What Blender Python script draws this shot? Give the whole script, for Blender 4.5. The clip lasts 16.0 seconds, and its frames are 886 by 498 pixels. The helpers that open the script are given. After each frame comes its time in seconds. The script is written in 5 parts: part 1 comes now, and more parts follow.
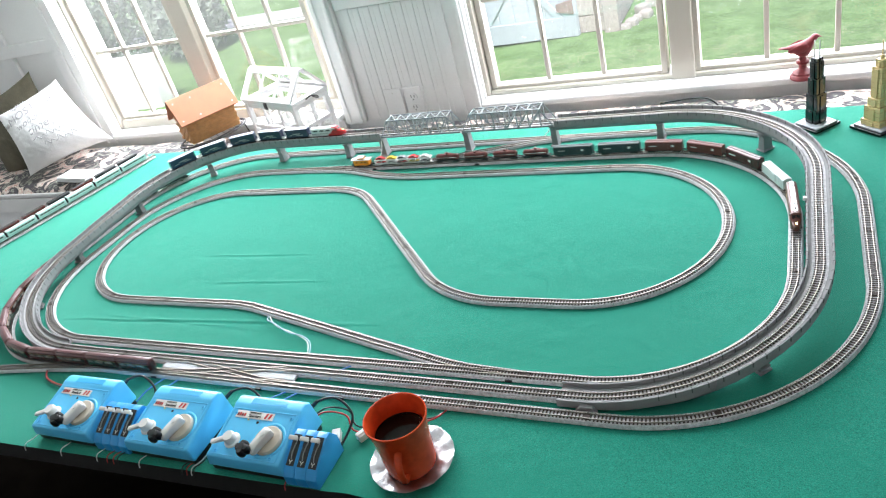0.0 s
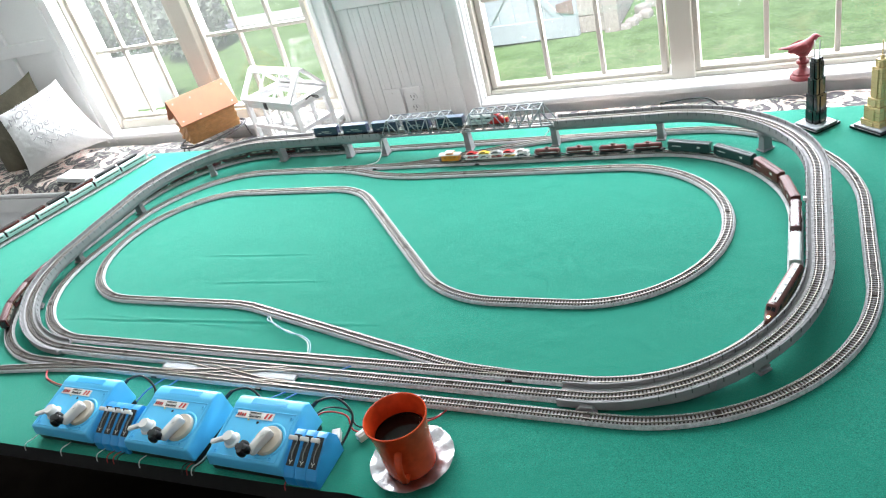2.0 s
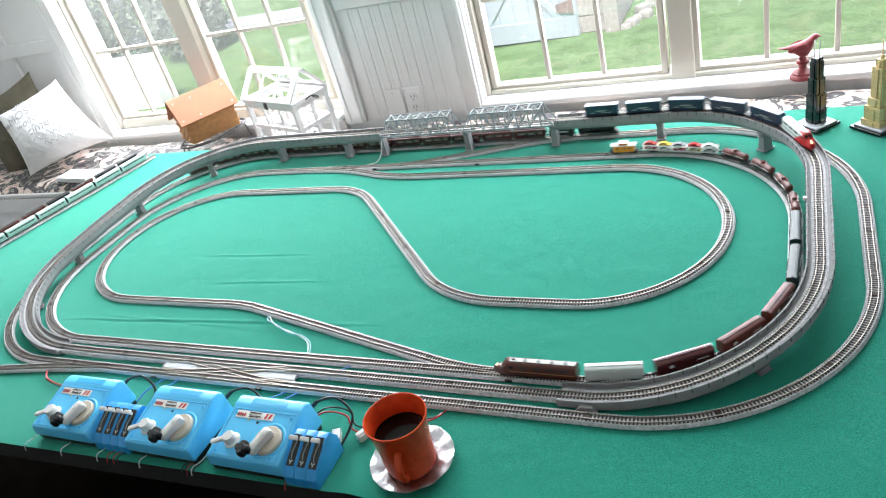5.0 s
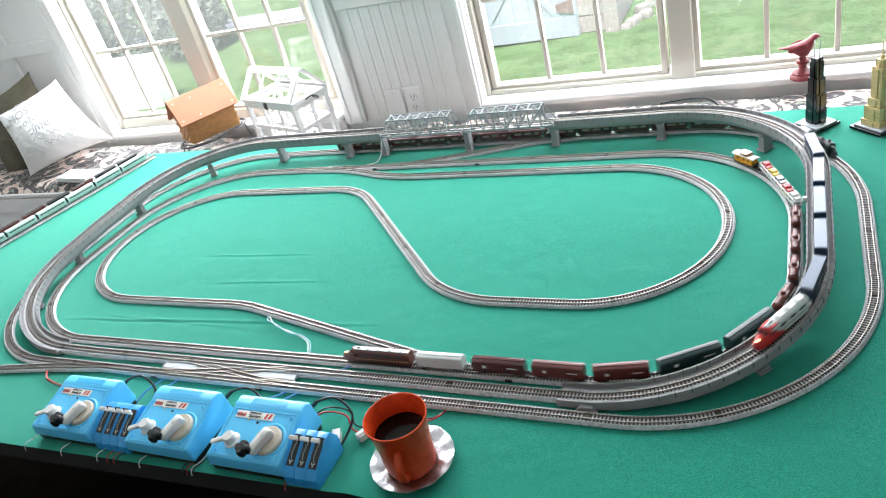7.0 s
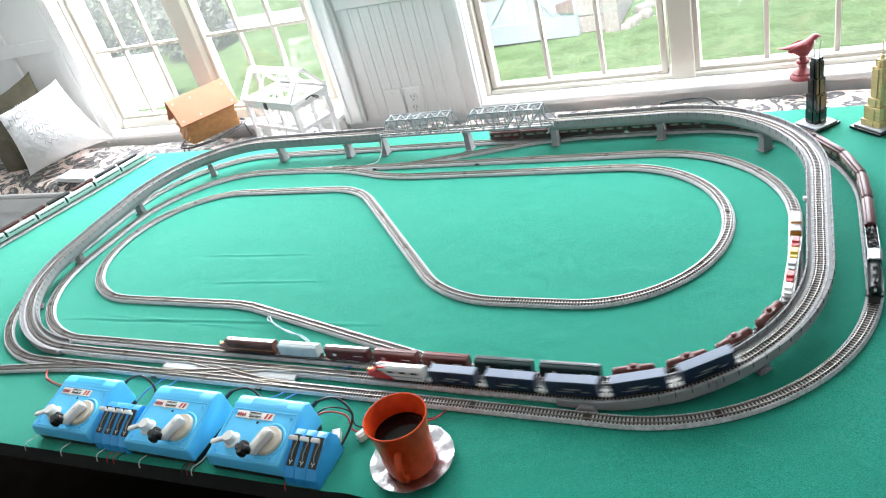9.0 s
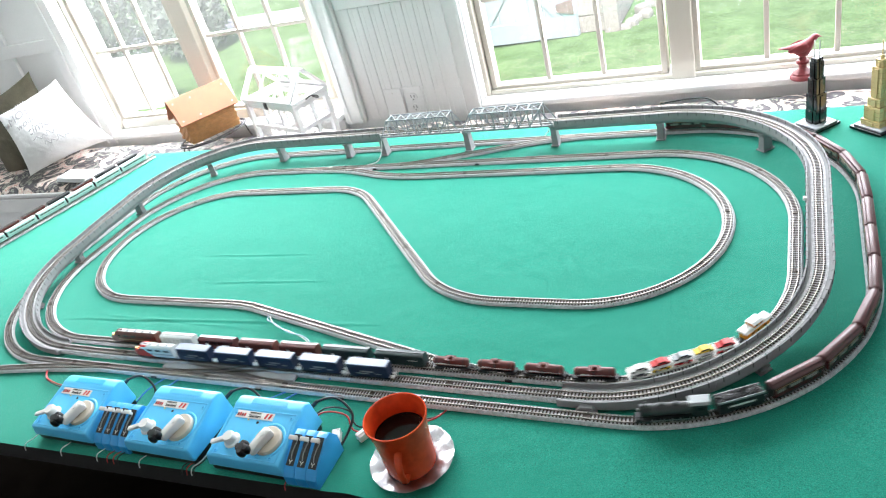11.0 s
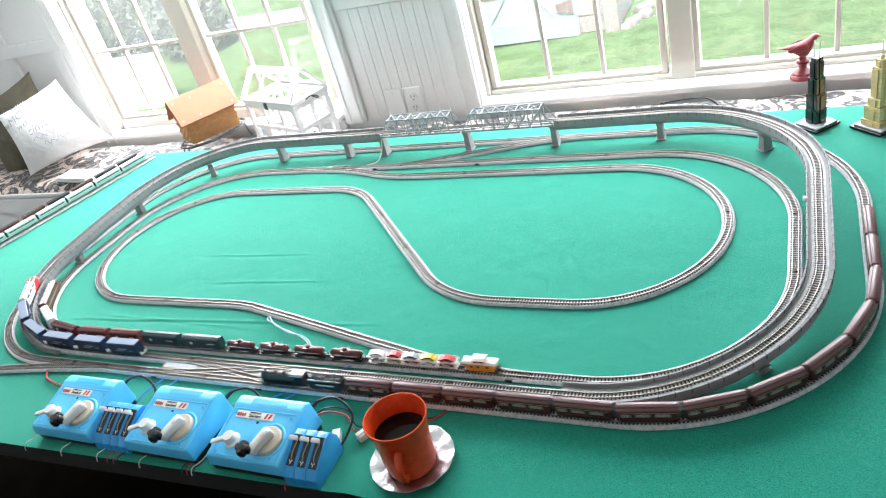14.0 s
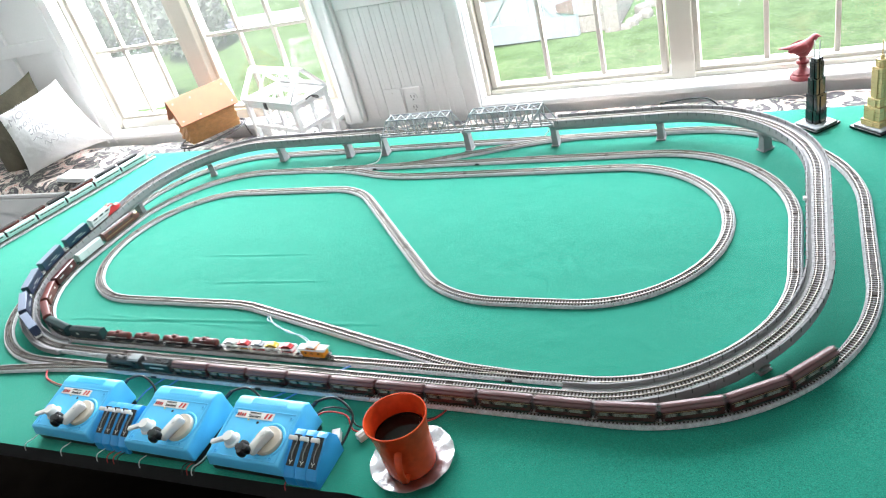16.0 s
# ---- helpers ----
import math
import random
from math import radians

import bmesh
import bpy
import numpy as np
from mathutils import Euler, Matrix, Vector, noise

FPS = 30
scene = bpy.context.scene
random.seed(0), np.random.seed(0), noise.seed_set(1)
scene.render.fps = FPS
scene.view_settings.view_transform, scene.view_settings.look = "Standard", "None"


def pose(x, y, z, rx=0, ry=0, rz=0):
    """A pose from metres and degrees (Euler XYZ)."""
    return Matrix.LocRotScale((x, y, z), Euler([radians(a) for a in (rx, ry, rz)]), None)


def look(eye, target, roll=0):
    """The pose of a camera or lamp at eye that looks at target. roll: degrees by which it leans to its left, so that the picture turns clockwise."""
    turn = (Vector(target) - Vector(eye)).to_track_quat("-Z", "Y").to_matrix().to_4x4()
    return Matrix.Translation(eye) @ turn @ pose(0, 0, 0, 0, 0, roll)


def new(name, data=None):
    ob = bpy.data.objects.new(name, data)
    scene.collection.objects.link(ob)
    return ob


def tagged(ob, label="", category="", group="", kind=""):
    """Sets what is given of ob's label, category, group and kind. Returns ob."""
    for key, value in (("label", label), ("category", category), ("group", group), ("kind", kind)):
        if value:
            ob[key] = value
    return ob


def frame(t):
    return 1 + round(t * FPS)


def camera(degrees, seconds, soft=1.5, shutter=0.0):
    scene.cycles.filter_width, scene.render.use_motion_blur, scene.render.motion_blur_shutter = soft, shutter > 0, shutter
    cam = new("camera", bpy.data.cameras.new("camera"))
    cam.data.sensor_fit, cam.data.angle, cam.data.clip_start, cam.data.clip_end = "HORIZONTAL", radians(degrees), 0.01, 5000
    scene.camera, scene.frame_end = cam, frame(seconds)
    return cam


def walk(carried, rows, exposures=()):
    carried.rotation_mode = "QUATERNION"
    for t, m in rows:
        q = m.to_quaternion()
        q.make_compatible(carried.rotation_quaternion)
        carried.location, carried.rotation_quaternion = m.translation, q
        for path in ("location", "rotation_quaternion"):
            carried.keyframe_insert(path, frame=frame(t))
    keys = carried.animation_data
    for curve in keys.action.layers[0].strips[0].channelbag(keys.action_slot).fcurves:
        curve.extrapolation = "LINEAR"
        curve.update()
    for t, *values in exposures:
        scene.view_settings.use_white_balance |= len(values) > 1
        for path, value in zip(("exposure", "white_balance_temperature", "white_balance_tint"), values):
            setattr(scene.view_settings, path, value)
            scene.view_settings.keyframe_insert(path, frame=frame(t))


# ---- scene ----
cam = camera(62.03, 16.0, 1.15, 0.9)
EYE = (0, 0, .809)
VIEW = look(EYE, (-.435, .742, .299), -16.26)
walk(cam, [(0, VIEW), (16, VIEW)], [(0, .47, 6330, 13), (7, .50, 6330, 13), (9, .65, 6330, 13), (12.5, .74, 6330, 13), (16, .74, 6330, 13)])

# ---- world and light ----
world = bpy.data.worlds.new("sky")
scene.world = world
world.use_nodes = True
_n = world.node_tree.nodes
_sky = _n.new("ShaderNodeTexSky")
_sky.sky_type = "NISHITA"
_sky.sun_disc = False
_sky.sun_elevation, _sky.sun_rotation = radians(58), radians(160)
_sky.air_density, _sky.dust_density = 1.0, 3.0
world.node_tree.links.new(_sky.outputs[0], _n["Background"].inputs[0])
_n["Background"].inputs[1].default_value = .15


def lamp(name, kind, m, energy, colour=(1, 1, 1), **more):
    data = bpy.data.lights.new(name, kind)
    data.energy, data.color = energy, colour
    ob = new(name, data)
    ob.matrix_world = m
    if kind == "AREA":
        data.shape = "RECTANGLE"
        data.size, data.size_y = more["size"]
    else:
        data.angle = radians(more["angle"])
    return ob


# veiled sun, and the sky's light in the window openings
lamp("sun", "SUN", look((2.5, -6.5, 11), (0, 0, 0)), 3.5, (1, .97, .92), angle=8)
lamp("window_light", "AREA", look((-.25, 2.28, .50), (-.10, 1.2, .02)), 41, (.95, .98, 1), size=(1.25, 1.05))
lamp("window_light", "AREA", look((-2.1, 2.28, .75), (-1.9, 1.2, .12)), 76, (.95, .98, 1), size=(1.1, 1.4))
# weak fill through an opening added in the unseen east wall
lamp("window_light", "AREA", look((2.55, .9, .9), (-.6, .9, .1)), 1.0, (1, .98, .95), size=(1.4, 1.2))


# ---- materials ----
def material(name, colour, rough=.5, metal=0, vary=.12, scale=40, bump=.15, fine=400, dark=None, spec=.5, coat=0):
    """A surface with tone variation at two scales and fine relief."""
    m = bpy.data.materials.new(name)
    m.use_nodes = True
    n, l = m.node_tree.nodes, m.node_tree.links
    b = n["Principled BSDF"]
    b.inputs["Roughness"].default_value, b.inputs["Metallic"].default_value = rough, metal
    b.inputs["Specular IOR Level"].default_value = spec
    b.inputs["Coat Weight"].default_value = coat
    co = n.new("ShaderNodeTexCoord")
    a = n.new("ShaderNodeTexNoise")
    a.inputs["Scale"].default_value, a.inputs["Detail"].default_value = scale, 5
    c = n.new("ShaderNodeTexNoise")
    c.inputs["Scale"].default_value, c.inputs["Detail"].default_value = fine, 2
    l.new(co.outputs["Object"], a.inputs[0]), l.new(co.outputs["Object"], c.inputs[0])
    add = n.new("ShaderNodeMath")
    add.operation = "ADD"
    l.new(a.outputs[0], add.inputs[0]), l.new(c.outputs[0], add.inputs[1])
    half = n.new("ShaderNodeMath")
    half.operation = "MULTIPLY"
    half.inputs[1].default_value = .5
    l.new(add.outputs[0], half.inputs[0])
    ramp = n.new("ShaderNodeValToRGB")
    lo = dark or tuple(max(0, v * (1 - vary)) for v in colour)
    hi = tuple(min(1, v * (1 + vary)) for v in colour)
    ramp.color_ramp.elements[0].position, ramp.color_ramp.elements[1].position = .35, .65
    ramp.color_ramp.elements[0].color, ramp.color_ramp.elements[1].color = (*lo, 1), (*hi, 1)
    l.new(half.outputs[0], ramp.inputs[0]), l.new(ramp.outputs[0], b.inputs["Base Color"])
    if bump:
        bp = n.new("ShaderNodeBump")
        bp.inputs["Strength"].default_value, bp.inputs["Distance"].default_value = bump, .001
        l.new(c.outputs[0], bp.inputs["Height"]), l.new(bp.outputs[0], b.inputs["Normal"])
    return m


def glass(name, tint=(1, 1, 1), glare=0):
    """Thin window glass: clear, with a weak mirror and a pale film that imitates veiling glare."""
    m = bpy.data.materials.new(name)
    m.use_nodes = True
    n, l = m.node_tree.nodes, m.node_tree.links
    n.remove(n["Principled BSDF"])
    t, g, mix = n.new("ShaderNodeBsdfTransparent"), n.new("ShaderNodeBsdfGlossy"), n.new("ShaderNodeMixShader")
    mix.inputs[0].default_value = .045
    t.inputs[0].default_value = (*tint, 1)
    g.inputs["Roughness"].default_value = .02
    l.new(t.outputs[0], mix.inputs[1]), l.new(g.outputs[0], mix.inputs[2])
    film, over = n.new("ShaderNodeBsdfTranslucent"), n.new("ShaderNodeMixShader")
    over.inputs[0].default_value = glare
    film.inputs[0].default_value = (.9, .9, .88, 1)
    l.new(mix.outputs[0], over.inputs[1]), l.new(film.outputs[0], over.inputs[2])
    l.new(over.outputs[0], n["Material Output"].inputs[0])
    return m


def glow(name, colour, strength):
    m = bpy.data.materials.new(name)
    m.use_nodes = True
    b = m.node_tree.nodes["Principled BSDF"]
    b.inputs["Base Color"].default_value = (*colour, 1)
    b.inputs["Emission Color"].default_value, b.inputs["Emission Strength"].default_value = (*colour, 1), strength
    return m


FELT = material("green_felt", (.017, .262, .184), .95, vary=.40, scale=520, bump=1, fine=1000, spec=.15)
WHITE = material("white_paint", (.85, .85, .84), .45, vary=.02, scale=6, bump=.05, fine=120)
TAN = material("tan_vinyl", (.53, .495, .43), .4, vary=.03, scale=8, bump=.05)
# near black stands for the darkness beyond the table's edge
FLOORWOOD = material("floor_boards_in_dark", (.003, .0025, .002), 1, vary=.4, scale=14, bump=.1, spec=0)
BALLAST = material("grey_roadbed", (.52, .51, .52), .8, vary=.34, scale=160, bump=.6, fine=900)
TIE = material("brown_ties", (.055, .038, .03), .7, vary=.3, scale=120)
STEEL = material("nickel_rail", (.4, .37, .325), .42, 1, vary=.12, scale=70, bump=0)
CONCRETE = material("grey_viaduct", (.27, .27, .272), .7, vary=.12, scale=50, bump=.3, fine=900)
GIRDER = material("dark_girder", (.10, .10, .10), .6, vary=.15, scale=60, bump=.2)
TRUSSGREY = material("silver_grey_truss", (.3, .33, .34), .4, vary=.08, scale=80)
BLUE = material("blue_plastic", (.10, .56, .92), .35, vary=.03, scale=30, bump=.08)
DEEPBLUE = material("deeper_blue_plastic", (.03, .33, .72), .35, vary=.04, scale=30, bump=.08)
BLACK = material("black_plastic", (.012, .012, .013), .35, vary=.2, scale=60)
CREAM = material("cream_plastic", (.78, .77, .73), .4, vary=.03, scale=40, bump=.05)
TERRACOTTA = material("terracotta_glaze", (.56, .06, .014), .2, vary=.14, scale=22, bump=.08, fine=90, spec=.3)
COFFEE = material("coffee", (.004, .002, .0015), .12, vary=.2, scale=30, bump=0, spec=.2)
FOIL = material("silver_saucer", (.38, .38, .39), .32, 1, vary=.1, scale=35, bump=1, fine=110)
_b = FELT.node_tree.nodes["Principled BSDF"]
_b.inputs["Sheen Weight"].default_value, _b.inputs["Sheen Roughness"].default_value = .35, .4
_b.inputs["Sheen Tint"].default_value = (.6, 1, .85, 1)
# soft ripples of cloth laid out by hand
_n, _l = FELT.node_tree.nodes, FELT.node_tree.links
_w, _r = _n.new("ShaderNodeTexNoise"), _n.new("ShaderNodeBump")
_w.inputs["Scale"].default_value, _w.inputs["Detail"].default_value, _w.inputs["Distortion"].default_value = 16, 4, .8
_r.inputs["Strength"].default_value, _r.inputs["Distance"].default_value = .45, .006
_l.new(_n["Texture Coordinate"].outputs["Object"], _w.inputs[0])
_l.new(_w.outputs[0], _r.inputs["Height"])
_l.new(_r.outputs[0], _n["Bump"].inputs["Normal"])
GRASS = material("lawn", (.165, .27, .11), .95, vary=.25, scale=5, bump=.8, fine=45, dark=(.10, .18, .065), spec=.1)
# both panes carry a faint white film in place of window glare
PANE = glass("window_glass", glare=.013)
GLAREPANE = glass("window_glass_glare", glare=.011)

# navy car roofs, paled in colour for the sky reflected on top
NAVYSHEEN = material("navy_roof_sky_sheen", (.22, .26, .34), .4, vary=.08, scale=60, bump=.05)
BOILER = material("dark_boiler_paint", (.045, .045, .045), .5, .1, vary=.15, scale=80, bump=.05)
# board coloured near black so its edge merges with the dark beneath
TABLEBLACK = material("table_board_in_dark", (.008, .008, .008), .7, vary=.3, scale=20)
NAVY = material("navy_paint", (.008, .02, .055), .3, vary=.1, scale=60, bump=.05, coat=.3)
MAROON = material("maroon_paint", (.085, .016, .018), .26, vary=.12, scale=60, bump=.05, coat=.3)
BROWN = material("brown_paint", (.11, .026, .016), .35, vary=.12, scale=60, bump=.05, coat=.2)
OXIDE = material("red_oxide_paint", (.12, .022, .016), .4, vary=.12, scale=60, bump=.05)
SILVER = material("silver_grey_paint", (.62, .66, .64), .35, vary=.05, scale=60, bump=.05)
DKGREEN = material("dark_green_paint", (.010, .032, .032), .38, vary=.12, scale=60, bump=.05)
ORANGE = material("orange_paint", (.8, .27, .008), .35, vary=.06, scale=60, bump=.05)
RED = material("red_paint", (.55, .02, .02), .35, vary=.08, scale=60, bump=.05)
YELLOW = material("yellow_paint", (.75, .5, .03), .35, vary=.06, scale=60, bump=.05)
PALE = material("off_white_paint", (.74, .73, .7), .4, vary=.05, scale=60, bump=.05)
SOOT = material("soot_black", (.014, .015, .016), .45, vary=.3, scale=80, bump=.1)
STEELGREY = material("grey_metal_paint", (.3, .32, .32), .35, .4, vary=.1, scale=80, bump=.05)
TEAL = material("pale_teal_coach", (.5, .64, .6), .3, vary=.05, scale=60, bump=.05)
DARKGLASS = material("dark_coach_window", (.02, .022, .024), .12, vary=.1, scale=60, bump=0)
BRIGHTGLASS = material("pale_coach_window", (.3, .28, .25), .25, vary=.3, scale=90, bump=0)
HEADLAMP = glow("lit_headlamp", (1, .75, .3), 5)
WICKER = material("woven_splint", (.42, .21, .07), .6, vary=.25, scale=60, bump=.3)
ROOFWOOD = material("orange_stained_wood", (.36, .13, .05), .5, vary=.12, scale=14, bump=.15)
IRON = material("black_wrought_iron", (.02, .02, .02), .5, vary=.2, scale=80)
CASTRED = material("worn_red_iron", (.19, .018, .022), .45, vary=.3, scale=70, bump=.4, fine=250)
BRICKBLACK = material("glossy_black_brick", (.007, .007, .008), .16, vary=.1, scale=60, bump=0)
BRICKTAN = material("tan_brick_plastic", (.66, .5, .24), .22, vary=.05, scale=60, bump=0)
BRICKGREY = material("light_grey_brick", (.55, .57, .6), .25, vary=.04, scale=60, bump=0)
COTTON = material("white_cotton", (.82, .82, .81), .9, vary=.03, scale=20, bump=.4, fine=600)
OLIVE = material("olive_velvet", (.1, .09, .06), .9, vary=.25, scale=20, bump=.4, fine=500)
INK = material("grey_print", (.45, .45, .46), .8, vary=.1, scale=60)
BARNBLUE = material("pale_blue_boards", (.47, .53, .59), .7, vary=.1, scale=6, bump=.3, fine=40)
SIDING = material("weathered_grey_boards", (.45, .41, .38), .85, vary=.2, scale=5, bump=.4, fine=40)
RUST = material("rusty_iron", (.28, .2, .17), .8, vary=.3, scale=20, bump=.3)
STONE = material("pale_edging_stone", (.42, .4, .37), .9, vary=.15, scale=7, bump=.6, fine=30)
LEAF = material("conifer_leaf", (.20, .25, .19), .8, vary=.35, scale=5, bump=.2)
TRUNK = material("grey_bark", (.3, .27, .24), .9, vary=.3, scale=8, bump=.6, fine=30)
ROADGREY = material("pale_road", (.5, .5, .49), .9, vary=.1, scale=1, bump=.3, fine=30)
WIREBLUE = material("blue_wire", (.05, .22, .62), .4, bump=0)
WIREPALE = material("pale_blue_wire", (.42, .56, .70), .4, bump=0)
WIRERED = material("red_wire", (.5, .03, .03), .4, bump=0)
WIREWHITE = material("white_wire", (.75, .76, .76), .4, bump=0)
PLATE = material("turnout_grey_plate", (.55, .56, .57), .6, vary=.06, scale=60)
CLEAR = glass("clear_case_glass")
DIALCREAM = material("beige_dial", (.56, .5, .41), .45, vary=.05, scale=40, bump=.05)
# tone of the unseen walls, set by how much light they bounce back
TAUPE = material("taupe_for_bounce", (.47, .45, .43), .6, vary=.04, scale=6, bump=.05, fine=120)
# lighter than the maroon sides: sky sheen on the roofs, put into the colour
COACHROOF = material("sky_lit_mauve_roof", (.115, .045, .045), .42, vary=.12, scale=60, bump=.05)
GOLD = material("dull_gold_stripe", (.34, .23, .1), .4, vary=.08, scale=60, bump=.05)


def floral():
    """Dark cloth printed with pale flowers and leaves."""
    m = material("floral_print", (.05, .045, .05), .85, vary=.2, scale=30, bump=.3, fine=500)
    n, l = m.node_tree.nodes, m.node_tree.links
    co = n["Texture Coordinate"]
    no = n.new("ShaderNodeTexNoise")
    no.inputs["Scale"].default_value, no.inputs["Detail"].default_value, no.inputs["Distortion"].default_value = 13, 3, 1.6
    l.new(co.outputs["Object"], no.inputs[0])
    r = n.new("ShaderNodeValToRGB")
    e = r.color_ramp.elements
    e[0].position, e[0].color = .50, (.05, .045, .05, 1)
    e[1].position, e[1].color = .53, (.5, .42, .36, 1)
    for pos, c in ((.58, (.72, .66, .6, 1)), (.62, (.5, .24, .2, 1)), (.66, (.68, .6, .52, 1)), (.42, (.09, .085, .09, 1)), (.40, (.36, .37, .3, 1)), (.36, (.07, .065, .07, 1))):
        x = e.new(pos)
        x.color = c
    l.new(no.outputs[0], r.inputs[0]), l.new(r.outputs[0], n["Principled BSDF"].inputs["Base Color"])
    return m


FLORAL = floral()


# ---- mesh helpers ----
def mesh(name, bm, mat, smooth=False):
    me = bpy.data.meshes.new(name)
    bmesh.ops.recalc_face_normals(bm, faces=bm.faces)
    bm.to_mesh(me)
    bm.free()
    for m in (mat if isinstance(mat, (list, tuple)) else [mat]):
        me.materials.append(m)
    if smooth:
        me.polygons.foreach_set("use_smooth", [True] * len(me.polygons))
        me.set_sharp_from_angle(angle=radians(40))
    return me


def part(name, bm, mat, parent=None, label="", smooth=False, at=None):
    """Links a bmesh as one mesh object, under a thing or a part."""
    ob = new(name, mesh(name, bm, mat, smooth))
    if parent:
        ob.parent = parent
    if at is not None:
        ob.matrix_basis = at
    if label:
        ob["label"] = label
    return ob


def thing(name, at, label, category, group="", kind=""):
    ob = new(name)
    ob.empty_display_size = .02
    ob.matrix_basis = at
    return tagged(ob, label, category, group, kind)


def box(x0, x1, y0, y1, z0, z1, bevel=0, bm=None, seg=2):
    own = bmesh.new()
    r = bmesh.ops.create_cube(own, size=1)
    for v in r["verts"]:
        v.co = (x0 + (v.co.x + .5) * (x1 - x0), y0 + (v.co.y + .5) * (y1 - y0), z0 + (v.co.z + .5) * (z1 - z0))
    if bevel:
        bmesh.ops.bevel(own, geom=own.edges[:], offset=bevel, segments=seg, affect="EDGES", profile=.5)
    return merge(bm, own)


def merge(bm, own, m=None):
    """Adds own (moved by m) to bm, and frees it."""
    if m is not None:
        bmesh.ops.transform(own, matrix=m, verts=own.verts)
    if bm is None:
        return own
    idx = {v: bm.verts.new(v.co) for v in own.verts}
    for f in own.faces:
        try:
            g = bm.faces.new([idx[v] for v in f.verts])
            g.material_index, g.smooth = f.material_index, f.smooth
        except ValueError:
            pass
    own.free()
    return bm


def lathe(profile, n=32, bm=None, m=None):
    """A turned body from (radius, z) pairs."""
    own = bmesh.new()
    rings = []
    for r, z in profile:
        if r < 1e-6:
            rings.append([own.verts.new((0, 0, z))])
        else:
            rings.append([own.verts.new((r * math.cos(2 * math.pi * k / n), r * math.sin(2 * math.pi * k / n), z)) for k in range(n)])
    for a, b in zip(rings, rings[1:]):
        for k in range(n):
            q = [a[k % len(a)], a[(k + 1) % len(a)], b[(k + 1) % len(b)], b[k % len(b)]]
            q = [v for i, v in enumerate(q) if v not in q[:i]]
            if len(q) > 2:
                own.faces.new(q)
    return merge(bm, own, m)


def rod(a, b, r, n=8, bm=None, r2=None):
    a, b = Vector(a), Vector(b)
    m = Matrix.Translation(a) @ (b - a).to_track_quat("Z", "Y").to_matrix().to_4x4()
    d = (b - a).length
    return lathe([(0, 0), (r, 0), (r if r2 is None else r2, d), (0, d)], n, bm, m)


def prism(outline, y0, y1, bevel=0, bm=None, axis="y"):
    """An outline in x and z, drawn out along y (or along x: outline in y and z)."""
    own = bmesh.new()
    def put(u, w, t):
        return own.verts.new((u, t, w) if axis == "y" else (t, u, w))
    a = [put(u, w, y0) for u, w in outline]
    b = [put(u, w, y1) for u, w in outline]
    own.faces.new(a), own.faces.new(b[::-1])
    for i in range(len(a)):
        own.faces.new([a[i - 1], a[i], b[i], b[i - 1]])
    bmesh.ops.recalc_face_normals(own, faces=own.faces)
    if bevel:
        bmesh.ops.bevel(own, geom=own.edges[:], offset=bevel, segments=2, affect="EDGES", profile=.5)
    return merge(bm, own)


def tube(points, r, n=6, bm=None):
    """A round wire through points, smoothed."""
    p = [Vector(q) for q in points]
    fine = []
    for i in range(len(p) - 1):
        p0, p1, p2, p3 = p[max(i - 1, 0)], p[i], p[i + 1], p[min(i + 2, len(p) - 1)]
        for k in range(6):
            t = k / 6
            fine.append(.5 * ((2 * p1) + (p2 - p0) * t + (2 * p0 - 5 * p1 + 4 * p2 - p3) * t * t + (3 * p1 - p0 - 3 * p2 + p3) * t ** 3))
    fine.append(p[-1])
    own = bmesh.new()
    rings = []
    for i, q in enumerate(fine):
        d = (fine[min(i + 1, len(fine) - 1)] - fine[max(i - 1, 0)]).normalized()
        rot = d.to_track_quat("Z", "Y")
        rings.append([own.verts.new(q + rot @ Vector((r * math.cos(2 * math.pi * k / n), r * math.sin(2 * math.pi * k / n), 0))) for k in range(n)])
    for a, b in zip(rings, rings[1:]):
        for k in range(n):
            f = own.faces.new([a[k], a[(k + 1) % n], b[(k + 1) % n], b[k]])
            f.smooth = True
    own.faces.new(rings[0]), own.faces.new(rings[-1])
    return merge(bm, own)


def sweep(rows, outline, closed=False, bm=None):
    """Draws an outline of (side, up) along rows of (place, side vector)."""
    own = bmesh.new()
    rings = [[own.verts.new((p[0] + sd[0] * u, p[1] + sd[1] * u, p[2] + w)) for u, w in outline] for p, sd in rows]
    k = len(outline)
    for a, b in zip(rings, rings[1:] + rings[:1] if closed else rings[1:]):
        for i in range(k):
            own.faces.new([a[i], a[(i + 1) % k], b[(i + 1) % k], b[i]])
    if not closed:
        own.faces.new(rings[0]), own.faces.new(rings[-1][::-1])
    return merge(bm, own)


# ---- the room ----
FLOOR_Z = -.72
WALL_Y = 2.2
R_WIN, L_WIN = (-.96, .33), (-2.715, -1.530)
SILL, HEAD = -.080, 1.45
RIGHT_X, LEFT_X, REAR_Y, CEIL_Z = 2.6, -3.6, -2.2, 1.75
SEAT = -.125


